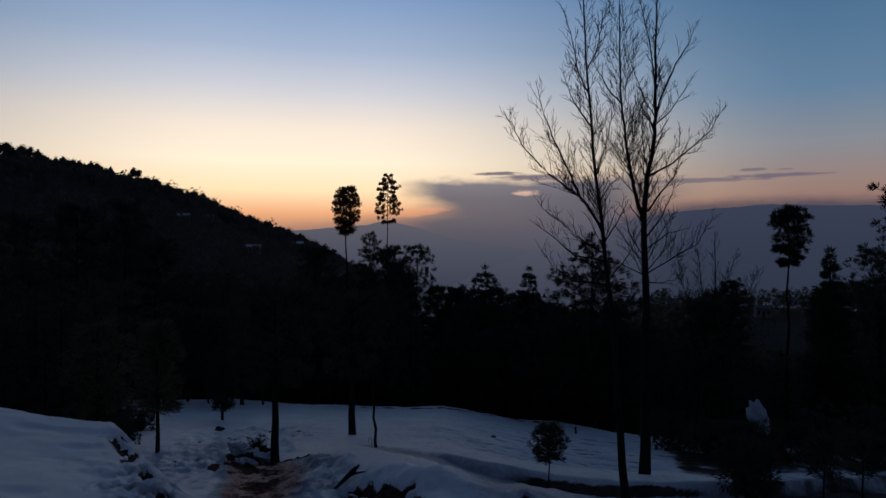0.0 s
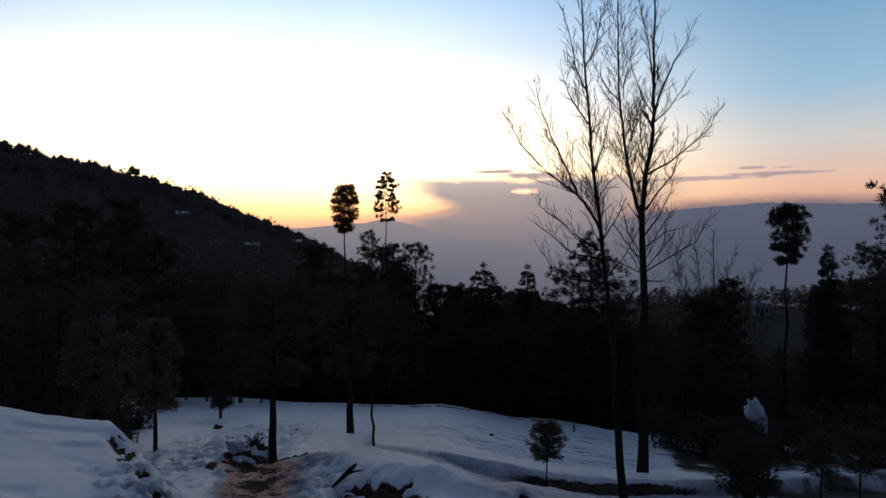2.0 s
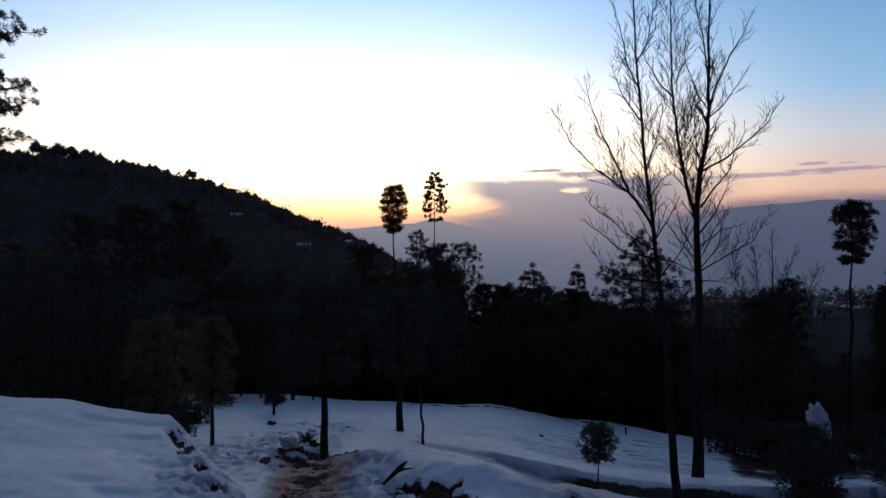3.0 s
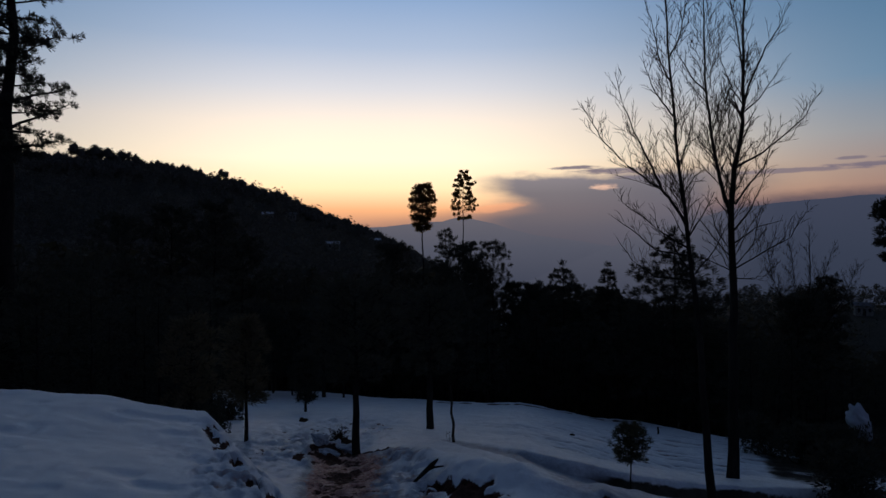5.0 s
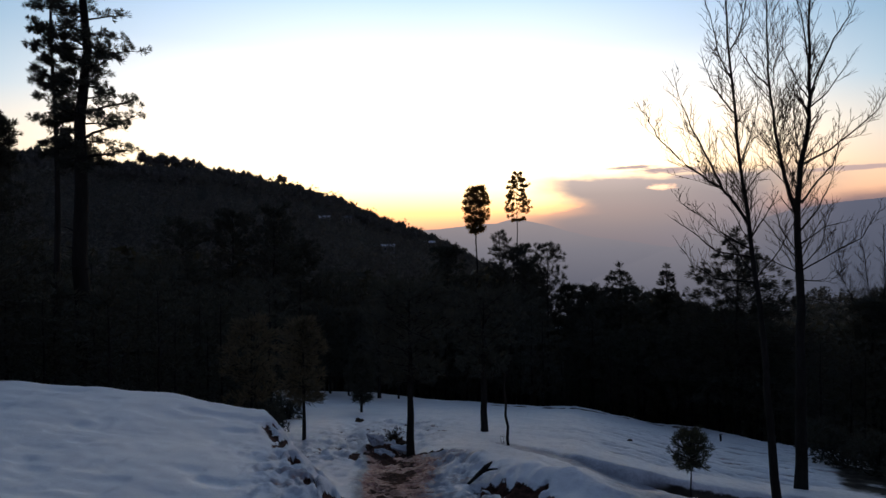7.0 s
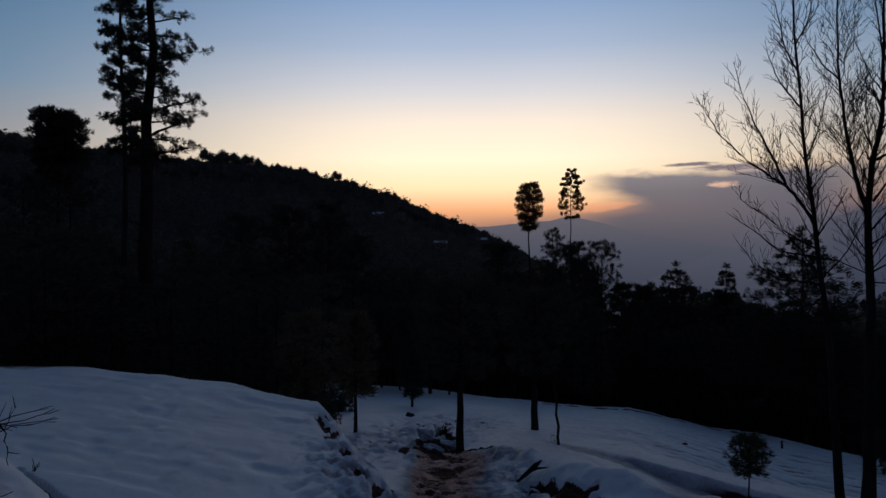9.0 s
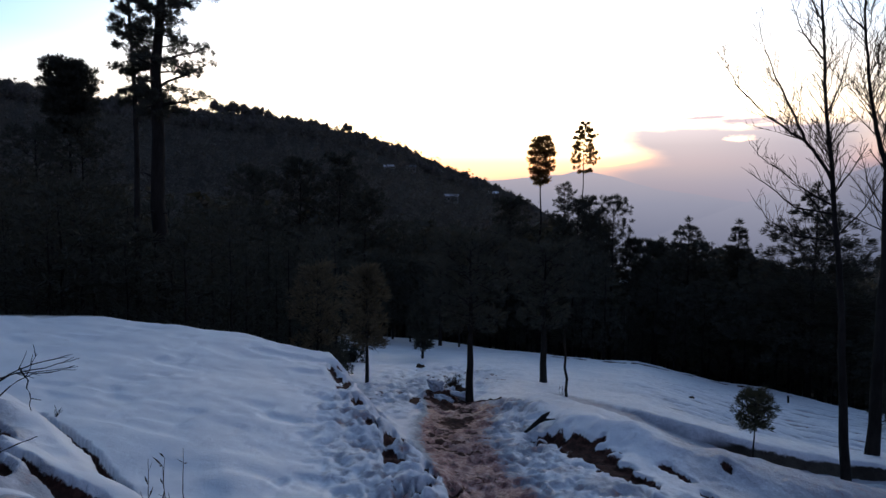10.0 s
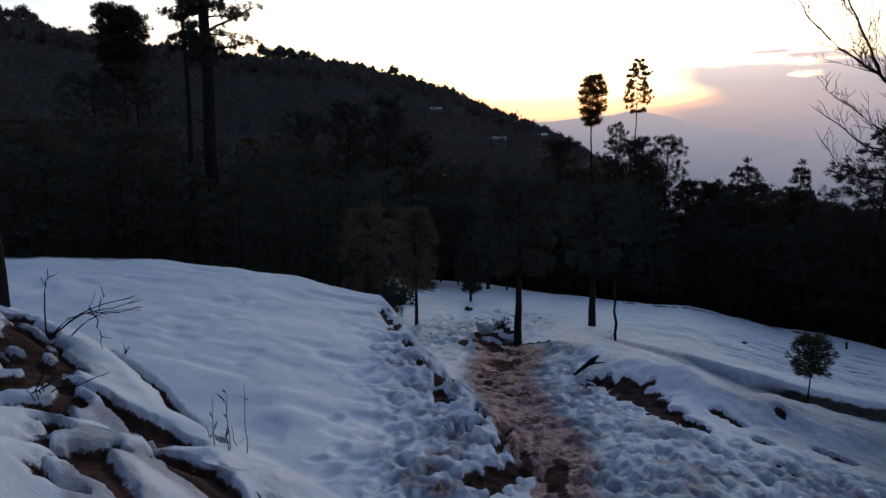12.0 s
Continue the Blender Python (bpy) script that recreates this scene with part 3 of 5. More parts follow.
def build_far_mountains():
    """Hazy blue ranges beyond the valley: a plain backdrop that closes the distance, self-lit, its haze painted in."""
    for name, reach, rows, tint, label in (
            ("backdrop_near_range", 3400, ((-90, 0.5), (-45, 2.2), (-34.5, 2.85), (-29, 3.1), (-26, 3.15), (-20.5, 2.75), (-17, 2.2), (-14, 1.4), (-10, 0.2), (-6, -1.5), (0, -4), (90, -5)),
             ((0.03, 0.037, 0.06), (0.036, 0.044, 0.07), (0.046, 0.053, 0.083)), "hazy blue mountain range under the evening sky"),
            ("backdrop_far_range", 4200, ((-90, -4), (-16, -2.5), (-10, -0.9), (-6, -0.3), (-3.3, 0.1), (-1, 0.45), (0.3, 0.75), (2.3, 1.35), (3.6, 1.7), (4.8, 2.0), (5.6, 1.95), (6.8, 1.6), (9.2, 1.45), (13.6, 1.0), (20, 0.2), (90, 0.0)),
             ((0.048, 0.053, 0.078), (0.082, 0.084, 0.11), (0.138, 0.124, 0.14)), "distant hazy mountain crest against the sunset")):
        az, el = zip(*rows)
        a = np.arange(-90, 90.01, 0.25)
        e = np.interp(a, az, el)
        e = e + 0.10 * (rough_noise(a, a * 0 + reach, 0.6, 4) - 0.5) * 2
        ar = np.radians(a)
        verts, faces = [], []
        levels = (1.0, 0.9, 0.75, 0.5, 0.0)
        for u in levels:
            top = EYE + reach * np.tan(np.radians(e))
            zz = -1700 + (top + 1700) * (u if u < 0.6 else u)
            push = reach * (1 - 0.10 * (1 - u))
            verts += [(-push * math.sin(q), push * math.cos(q), h) for q, h in zip(ar, zz)]
        n = len(a)
        for k in range(len(levels) - 1):
            faces += [(k * n + i, k * n + i + 1, (k + 1) * n + i + 1, (k + 1) * n + i) for i in range(n - 1)]
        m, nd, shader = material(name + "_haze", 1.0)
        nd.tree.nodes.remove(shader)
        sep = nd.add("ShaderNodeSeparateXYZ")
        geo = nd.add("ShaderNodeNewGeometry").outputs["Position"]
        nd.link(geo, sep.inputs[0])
        # haze painted as a colour ramp by height, given off as emission
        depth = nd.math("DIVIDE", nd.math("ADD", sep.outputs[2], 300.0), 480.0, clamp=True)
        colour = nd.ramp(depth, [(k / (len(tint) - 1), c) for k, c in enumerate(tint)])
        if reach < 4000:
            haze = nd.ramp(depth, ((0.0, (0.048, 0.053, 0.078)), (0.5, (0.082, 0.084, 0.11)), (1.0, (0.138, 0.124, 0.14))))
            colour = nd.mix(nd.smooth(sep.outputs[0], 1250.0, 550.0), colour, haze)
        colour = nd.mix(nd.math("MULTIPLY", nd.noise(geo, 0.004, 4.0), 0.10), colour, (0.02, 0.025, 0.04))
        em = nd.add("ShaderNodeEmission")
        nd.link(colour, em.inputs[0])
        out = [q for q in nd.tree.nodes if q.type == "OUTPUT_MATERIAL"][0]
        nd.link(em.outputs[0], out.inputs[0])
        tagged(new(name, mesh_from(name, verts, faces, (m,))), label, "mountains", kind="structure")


build_far_mountains()


# ---- trees ----
class Shape:
    """Collects tubes and blades into one mesh."""

    def __init__(self):
        self.v, self.f, self.n = [], [], 0

    def tube(self, points, radii, sides=6, cap=True):
        points = [Vector(p) for p in points]
        rings = []
        for i, (p, r) in enumerate(zip(points, radii)):
            d = (points[min(i + 1, len(points) - 1)] - points[max(i - 1, 0)]).normalized()
            u = d.orthogonal().normalized() if abs(d.z) < 0.95 else Vector((1, 0, 0)).cross(d).normalized()
            w = d.cross(u)
            rings.append(self.n)
            for k in range(sides):
                a = 2 * math.pi * k / sides
                self.v.append(p + (u * math.cos(a) + w * math.sin(a)) * r)
            self.n += sides
        for a, b in zip(rings, rings[1:]):
            for k in range(sides):
                self.f.append((a + k, a + (k + 1) % sides, b + (k + 1) % sides, b + k))
        if cap:
            self.f.append(tuple(rings[-1] + k for k in range(sides)))

    def blade(self, base, tip, width):
        base, tip = Vector(base), Vector(tip)
        d = tip - base
        s = d.cross(Vector((random.uniform(-1, 1), random.uniform(-1, 1), random.uniform(-1, 1))))
        if s.length < 1e-6:
            return
        s = s.normalized() * width
        mid = base + d * 0.55
        self.v += [base, mid + s, tip, mid - s]
        self.f.append((self.n, self.n + 1, self.n + 2, self.n + 3))
        self.n += 4

    def tuft(self, at, direction, length, count, width, spread=0.9):
        direction = Vector(direction).normalized()
        for _ in range(count):
            r = Vector((random.gauss(0, 1), random.gauss(0, 1), random.gauss(0, 1))).normalized()
            d = (direction + r * spread).normalized()
            o = Vector(at) + r * length * 0.15
            self.blade(o, o + d * length * random.uniform(0.6, 1.1), width)

    def mesh(self, name, *mats, smooth=True):
        return mesh_from(name, self.v, self.f, mats, smooth)


def wander(start, end, steps, sway):
    start, end = Vector(start), Vector(end)
    pts = []
    for i in range(steps + 1):
        t = i / steps
        off = Vector((random.uniform(-1, 1), random.uniform(-1, 1), random.uniform(-0.5, 0.5))) * sway * math.sin(math.pi * t)
        pts.append(start.lerp(end, t) + off)
    return pts


def crown_radius(style, t):
    """Half width of a crown at t, from its foot (0) to its top (1), as a share of the widest."""
    if style == "cone":
        return min(1.0, (1 - t) * 3.2) * (0.72 + 0.28 * (1 - t)) + 0.05
    if style == "pyramid":
        return min(1.0, (1 - t) * 1.55) * 0.95 + 0.06
    if style == "open":
        return 0.35 + 0.65 * math.sin(math.pi * min(1.0, 0.28 + 0.72 * t)) ** 0.8
    if style == "lolly":
        return math.sqrt(max(0.0, 1 - (2 * t - 0.95) ** 2)) * 0.9 + 0.12
    if style == "spire":
        return (0.3 + 0.7 * min(1.0, t * 4)) * (1.0 - 0.85 * t) + 0.06
    if style == "round":
        return math.sqrt(max(0.0, 1 - (1.6 * t - 0.6) ** 2)) * 0.95 + 0.1
    return 0.45 + 0.55 * math.sin(math.pi * (0.1 + 0.8 * t))


def pine(name, seed, height, foot, wide, style, trunk, whorls, per, tuft=0.3, blades=9, width=0.02, lean=0.0, gaps=0.15, bark=None, needle=None, dead=0, fill=3, boughs=(), inner=0.3, brush=0.9, sides=4):
    """A pine: tapered trunk, limbs in whorls, tufts of needles along them. foot: height of the lowest limbs.
    boughs: single long limbs, each (height, heading, reach, pitch). inner: how far out along a limb its needles begin. brush: how widely a tuft spreads."""
    random.seed(seed)
    root = new(name)
    s = Shape()
    spine = wander((0, 0, -0.3), (lean, 0, height), 9, 0.007 * height)
    spine[0].x = spine[0].y = 0
    s.tube(spine, [trunk * (1.25 if i == 0 else 1 - 0.88 * i / 9) for i in range(10)], 9)
    part("trunk", s.mesh("trunk", bark or BARK), root)

    def centre(z):
        t = max(0.0, min(0.9999, (z + 0.3) / (height + 0.3))) * 9
        return spine[int(t)].lerp(spine[int(t) + 1], t - int(t))

    limbs, leaf = Shape(), Shape()
    span = height - foot

    def limb(c, tip, thick, sprays, size):
        reach = (tip - c).length
        line = wander(c, tip, 4, reach * 0.07)
        limbs.tube(line, [thick * (1 - 0.2 * i) for i in range(5)], sides)
        for j in range(sprays + 1):
            u = 1.0 if j == 0 else random.uniform(inner, 0.98)
            q = u * 3.999
            at = line[int(q)].lerp(line[int(q) + 1], q - int(q))
            away = (tip - c).normalized() + Vector((random.uniform(-1, 1), random.uniform(-1, 1), random.uniform(0, 0.9))) * (0.5 if j else 0.25)
            if j:
                side = at + Vector((random.uniform(-1, 1), random.uniform(-1, 1), random.uniform(-0.2, 0.7))) * reach * 0.22
                limbs.tube((at, side), (0.012, 0.006), 3, False)
                at = side
            leaf.tuft(at, away, size, blades, width, brush)

    for w in range(whorls):
        t = (w + random.uniform(-0.3, 0.3)) / whorls
        turn, whorl = random.uniform(0, 6.28), t
        for k in range(per):
            if random.random() < gaps:
                continue
            t = max(0.0, min(0.98, whorl + random.uniform(-0.6, 0.6) / whorls))
            c = centre(foot + span * t)
            a = turn + 6.283 * k / per + random.uniform(-0.35, 0.35)
            reach = wide * crown_radius(style, t) * random.uniform(0.7, 1.12)
            pitch = random.uniform(0.05, 0.45) + 0.5 * t
            if style in ("cone", "pyramid"):
                pitch = random.uniform(-0.15, 0.25) + (0.5 * t if style == "cone" else 0.1)
            if style == "shaggy":
                pitch = random.uniform(-0.35, 0.75)
            if style == "open":
                pitch = random.uniform(0.3, 0.9) + 0.4 * t
            tip = c + Vector((math.cos(a) * reach, math.sin(a) * reach, reach * pitch))
            sprays = max(1, round(fill * min(1.0, 1.3 * reach / wide))) if style == "pyramid" else fill
            limb(c, tip, max(0.006, trunk * 0.15 * (1 - t * 0.6)), sprays, tuft * (0.7 if style == "pyramid" and t > 0.75 else 1.0))
    for up, heading, reach, pitch in boughs:
        c, a = centre(up), radians(heading)
        limb(c, c + Vector((math.cos(a), math.sin(a), pitch)) * reach, trunk * 0.2, 2 * fill, tuft)
    for _ in range(3):
        leaf.tuft(centre(height), (random.uniform(-0.4, 0.4), random.uniform(-0.4, 0.4), 1), tuft, blades, width)
    for _ in range(dead):
        z = random.uniform(0.25 * foot, foot)
        a = random.uniform(0, 6.28)
        c = centre(z)
        limbs.tube(wander(c, c + Vector((math.cos(a), math.sin(a), random.uniform(-0.1, 0.4))) * wide * random.uniform(0.15, 0.5), 3, 0.04), (trunk * 0.16, trunk * 0.12, trunk * 0.08, 0.006), 4)
    tagged(part("branching", limbs.mesh("branching", bark or BARK), root), kind="stuff")
    tagged(part("crown", leaf.mesh("crown", needle or NEEDLE, smooth=False), root), kind="stuff")
    return root


def stand(tree, bearing, distance, turn=0.0, sink=0.05):
    p = spot(bearing, distance)
    tree.matrix_basis = pose(p.x, p.y, p.z - sink, 0, 0, turn)
    return tree


def tall(bearing, distance, elevation):
    """Height that a tree at this spot needs for its top to stand at this elevation above eye level."""
    return EYE + distance * math.tan(radians(elevation)) - spot(bearing, distance).z


# two lopped pines on the slope, their crowns left only at the top
h = tall(8.5, 50, 4.7)
tagged(stand(pine("lopped_pine", 11, h, h - 3.4, 0.92, "lolly", 0.16, 15, 6, 0.30, 22, 0.022, gaps=0.05, dead=3, fill=4, needle=BLOOM_NEEDLE), 8.5, 50), "tall pine lopped bare below a dense oval crown", "pine tree", "lopped pines")
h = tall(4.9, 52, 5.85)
tagged(stand(pine("lopped_pine", 12, h, h - 3.7, 1.45, "spire", 0.12, 15, 4, 0.20, 24, 0.024, gaps=0.12, dead=7, fill=5, needle=BLOOM_NEEDLE, inner=0.5), 4.9, 52), "tall thin pine with a sparse open crown", "pine tree", "lopped pines")
h = tall(-28.2, 44, 2.7)
tagged(stand(pine("lopped_pine", 13, h, h - 3.4, 0.98, "lolly", 0.15, 15, 6, 0.30, 22, 0.022, gaps=0.06, dead=4, fill=4), -28.2, 44), "tall pine lopped to a rounded tuft at the top", "pine tree", "lopped pines")
h = tall(-35.2, 36, 4.2)
tagged(stand(pine("lopped_pine", 14, h, h - 6.5, 1.4, "broad", 0.15, 16, 4, 0.30, 20, 0.02, gaps=0.3, dead=4, fill=5), -35.2, 36), "slender pine with ragged open branches", "pine tree", "lopped pines")

# the tall double-stemmed pine on the left
tagged(stand(pine("tall_pine", 21, 20.0, 9.6, 1.35, "shaggy", 0.33, 44, 3, 0.18, 36, 0.011, 0.25, gaps=0.22, dead=4, fill=11, inner=0.3, brush=1.1,
                  boughs=((9.8, 40, 1.4, 0.25), (10.4, 55, 1.8, 0.6), (11.3, 30, 1.6, 0.35), (13.0, 45, 1.6, 0.3), (10.0, 120, 1.3, 0.2))), 40.8, 24),
       "tall old pine with a thick dark trunk and tufted branches", "pine tree")
tagged(stand(pine("tall_pine", 22, 18.0, 10.2, 0.75, "shaggy", 0.15, 36, 3, 0.17, 34, 0.011, -0.1, gaps=0.25, dead=5, fill=10, inner=0.3, brush=1.1), 42.5, 25),
       "tall slim pine close beside a thicker one", "pine tree")
h = tall(46.9, 62, 9.3)
tagged(stand(pine("round_tree", 23, h, h - 5.6, 2.05, "lolly", 0.25, 20, 8, 0.42, 26, 0.032, gaps=0.06, fill=8), 46.9, 62), "round-headed tree standing above the wooded slope", "tree")

# young pines on the snow
for bearing, distance, top, wide, trunk, foot, seed, label in (
        (14.6, 12.7, -4.5, 0.8, 0.095, 1.5, 31, "young pine with a bare straight trunk beside the path"),
        (8.0, 17.5, -5.0, 0.95, 0.115, 1.6, 32, "young pine with a leaning dark trunk in the snow"),
        (23.9, 14.2, -6.7, 0.38, 0.05, 0.85, 33, "thin young pine with rusty needles above the snow bank"),
        (28.2, 17.0, -6.6, 0.6, 0.05, 0.9, 34, "thin young pine with rusty needles behind the snow terrace"),
        (18.9, 24.0, -10.0, 0.48, 0.06, 0.45, 35, "small bushy pine on the snow slope")):
    h = tall(bearing, distance, top)
    rusty = "rusty" in label
    tagged(stand(pine("young_pine", seed, h, min(foot, h * 0.5), wide, "round" if rusty else "broad", trunk, 11, 6, 0.2, 16, 0.010, gaps=0.12, dead=2, needle=DRY_NEEDLE if rusty else NEEDLE, fill=5), bearing, distance), label, "pine tree", "young pines")
h = tall(-9.4, 11.9, -15.7)
tagged(stand(pine("sapling", 36, h, 0.74, 0.28, "round", 0.022, 12, 7, 0.10, 14, 0.0045, gaps=0.26, fill=5, needle=SAPLING_NEEDLE), -9.4, 11.9), "small rounded pine sapling on a thin bare stem", "sapling")

# dark conifers along the brow
for bearing, distance, top, wide, seed, style in (
        (-13.0, 37.0, 0.6, 4.3, 41, "pyramid"), (-3.8, 42, -2.2, 3.3, 42, "pyramid"), (-7.6, 46, -2.3, 2.1, 43, "pyramid"), (2.3, 48, -0.8, 1.4, 44, "open"), (0.6, 50, -4.0, 1.1, 61, "round"), (-1.3, 46, -4.2, 1.3, 62, "round"), (3.2, 56, -2.8, 1.2, 63, "round"), (4.2, 56, -2.0, 2.0, 64, "round"),
        (6.5, 49, 0.7, 1.0, 45, "open"), (4.3, 50, -0.6, 1.2, 46, "open"), (5.3, 47, -0.8, 2.0, 55, "round"), (-31, 38, -0.6, 1.2, 47, "pyramid"), (-22.2, 42, -5.0, 1.5, 48, "round"), (-24.1, 60, -3.1, 1.6, 57, "round"),
        (-34.2, 40, -1.3, 1.5, 49, "open"), (11.2, 52, -0.6, 1.8, 50, "round"), (26.2, 46, 2.9, 1.9, 51, "lolly"), (29.6, 47, 2.7, 2.0, 52, "lolly"), (24.0, 50, -0.4, 2.2, 53, "round"), (33.5, 48, 1.6, 2.2, 58, "round"), (46.2, 60, 5.0, 3.0, 59, "round"), (49.2, 58, 4.4, 3.0, 60, "round")):
    h = tall(bearing, distance, top)
    foot, per, tuft, blades, width, gaps, fill, inner, brush = {
        "open": (0.62, 5, 0.28, 20, 0.014, 0.32, 4, 0.5, 0.6), "pyramid": (0.2, 8, 0.40, 18, 0.02, 0.1, 11, 0.15, 0.6)}.get(style, (0.4, 5, 0.32, 14, 0.016 + 0.005 * wide, 0.12, 8, 0.2, 0.9))
    tagged(stand(pine("conifer", seed, h, h * (0.45 if style == "open" and bearing > 3 else foot), wide, style, 0.16, 22, per, tuft, blades, width, gaps=gaps, fill=fill, inner=inner, brush=brush), bearing, distance),
           "dark open pine with upswept branches on the slope" if style == "open" else "dark dense conifer on the slope below the field", "conifer", "dark conifers")


# ---- the two bare trees ----
def grow(shape, line, r0, r1, level, density, spread):
    """Side branches along a limb, each with twigs of its own."""
    length = sum((b - a).length for a, b in zip(line, line[1:]))
    count = max(2, int(length * density))
    for i in range(count):
        t = (i + random.random()) / count
        t = 0.12 + 0.88 * t
        q = t * (len(line) - 1) * 0.9999
        a, b = line[int(q)], line[int(q) + 1]
        at, d = a.lerp(b, q - int(q)), (b - a).normalized()
        out = d.cross(Vector((random.gauss(0, 1), random.gauss(0, 1), random.gauss(0, 1)))).normalized()
        reach = (min(length, 6.0) * 0.42 * (1 - 0.62 * t) + 0.12) * random.uniform(0.5, 1.05) * spread
        way = (d * random.uniform(0.5, 0.95) + out * random.uniform(0.5, 0.85) + Vector((0, 0, 0.25))).normalized()
        tip = at + way * reach + Vector((0, 0, reach * 0.18))
        branch = wander(at, tip, 3 if level else 4, reach * 0.045)
        thick = max(0.0042, (r0 + (r1 - r0) * t) * (0.25 if level == 0 else 0.42))
        n = len(branch)
        shape.tube(branch, [thick * (1 - 0.75 * k / (n - 1)) + 0.0012 for k in range(n)], 4 if level == 0 else 3, False)
        if level < 2 and reach > 0.22:
            grow(shape, branch, thick, thick * 0.3, level + 1, density * (1.3 if level == 0 else 1.1), 0.9)


def bare_tree(name, seed, stems, right):
    """stems: each its radius at both ends and its course as (across, up); the first is the trunk. right: the sideways direction in the plan."""
    random.seed(seed)
    root = new(name)
    for i, (thick, thin, *course) in enumerate(stems):
        depth = 0.0 if i == 0 else random.uniform(-0.9, 0.9)
        pts = [right * a + Vector((-right.y, right.x, 0)) * (depth * k / max(1, len(course) - 1)) + Vector((0, 0, u)) for k, (a, u) in enumerate(course)]
        line = []
        for p, q in zip(pts, pts[1:]):
            line += [p.lerp(q, j / 3) + Vector((random.uniform(-1, 1), random.uniform(-1, 1), 0)) * (0.02 if j else 0.0) for j in range(3)]
        line.append(pts[-1])
        if i:
            thick *= 0.85
        radii = [thick + (thin - thick) * (k / (len(line) - 1)) ** (0.4 if i == 0 else 0.75) for k in range(len(line))]
        s = Shape()
        s.tube(line, radii, 8)
        wood = part("trunk" if i == 0 else "limb", s.mesh("trunk", GREY_BARK), root)
        first = next((k for k, p in enumerate(line) if p.z > 4.2), 0)
        twigs = Shape()
        grow(twigs, line[first:], radii[first], 0.006, 0, 7.0 if i == 0 else 7.5, 0.40 if i == 0 else 0.66)
        if i == 0:
            low = [p for p in line if 4.0 < p.z < 7.6]
            grow(twigs, low, 0.05, 0.03, 0, 5.5, 0.8)
        tagged(part("twig_spray", twigs.mesh("twig_spray", TWIG), wood), kind="stuff")
    return root


def across(bearing):
    a = radians(bearing)
    return Vector((math.cos(a), math.sin(a), 0))


left_tree = bare_tree("bare_tree", 61, (
    (0.115, 0.008, (0.08, -0.4), (-0.05, 1.4), (-0.14, 2.75), (-0.25, 4.0), (-0.39, 5.2), (-0.49, 6.0), (-0.61, 7.3), (-0.73, 8.6), (-0.78, 9.75), (-0.8, 10.7)),
    (0.040, 0.005, (-0.4, 5.25), (-0.66, 5.7), (-0.84, 5.95), (-1.12, 6.15), (-1.44, 6.4), (-1.91, 6.9), (-2.15, 7.3), (-2.24, 7.6)),
    (0.032, 0.005, (-0.84, 5.95), (-1.0, 6.35), (-1.21, 6.8), (-1.4, 7.2), (-1.6, 7.75), (-1.74, 8.3)),
    (0.024, 0.004, (-0.6, 7.25), (-0.84, 7.6), (-1.0, 7.9), (-1.15, 8.3), (-1.25, 8.7)),
    (0.022, 0.004, (-0.66, 7.9), (-0.86, 8.3), (-0.98, 8.9), (-1.13, 9.5)),
    (0.020, 0.004, (-0.71, 8.35), (-0.55, 8.75), (-0.45, 9.3), (-0.37, 9.8)),
    (0.020, 0.004, (-0.53, 6.4), (-0.38, 6.85), (-0.29, 7.4), (-0.17, 7.7)),
    (0.018, 0.004, (-0.46, 5.85), (-0.26, 6.2), (-0.06, 6.4)),
    (0.022, 0.004, (-0.38, 4.85), (-0.87, 5.15), (-1.34, 5.55), (-1.71, 5.8)),
    (0.022, 0.004, (-0.36, 4.7), (-0.92, 4.8), (-1.37, 5.2), (-1.71, 5.45)),
    (0.022, 0.004, (-0.31, 4.25), (-0.97, 4.3), (-1.39, 4.6), (-1.67, 5.0)),
    (0.022, 0.004, (-0.39, 5.0), (-0.14, 5.4), (0.08, 5.85)),
    (0.018, 0.004, (-0.35, 4.45), (-0.75, 5.0), (-1.15, 5.35)),
    (0.018, 0.004, (-0.3, 4.3), (0.1, 4.85), (0.35, 5.4))), across(-15.7))
p = spot(-15.7, 12.7)
left_tree.matrix_basis = pose(p.x, p.y, p.z)
tagged(left_tree, "tall bare leafless tree with ascending branches in the snow", "bare tree", "bare trees")
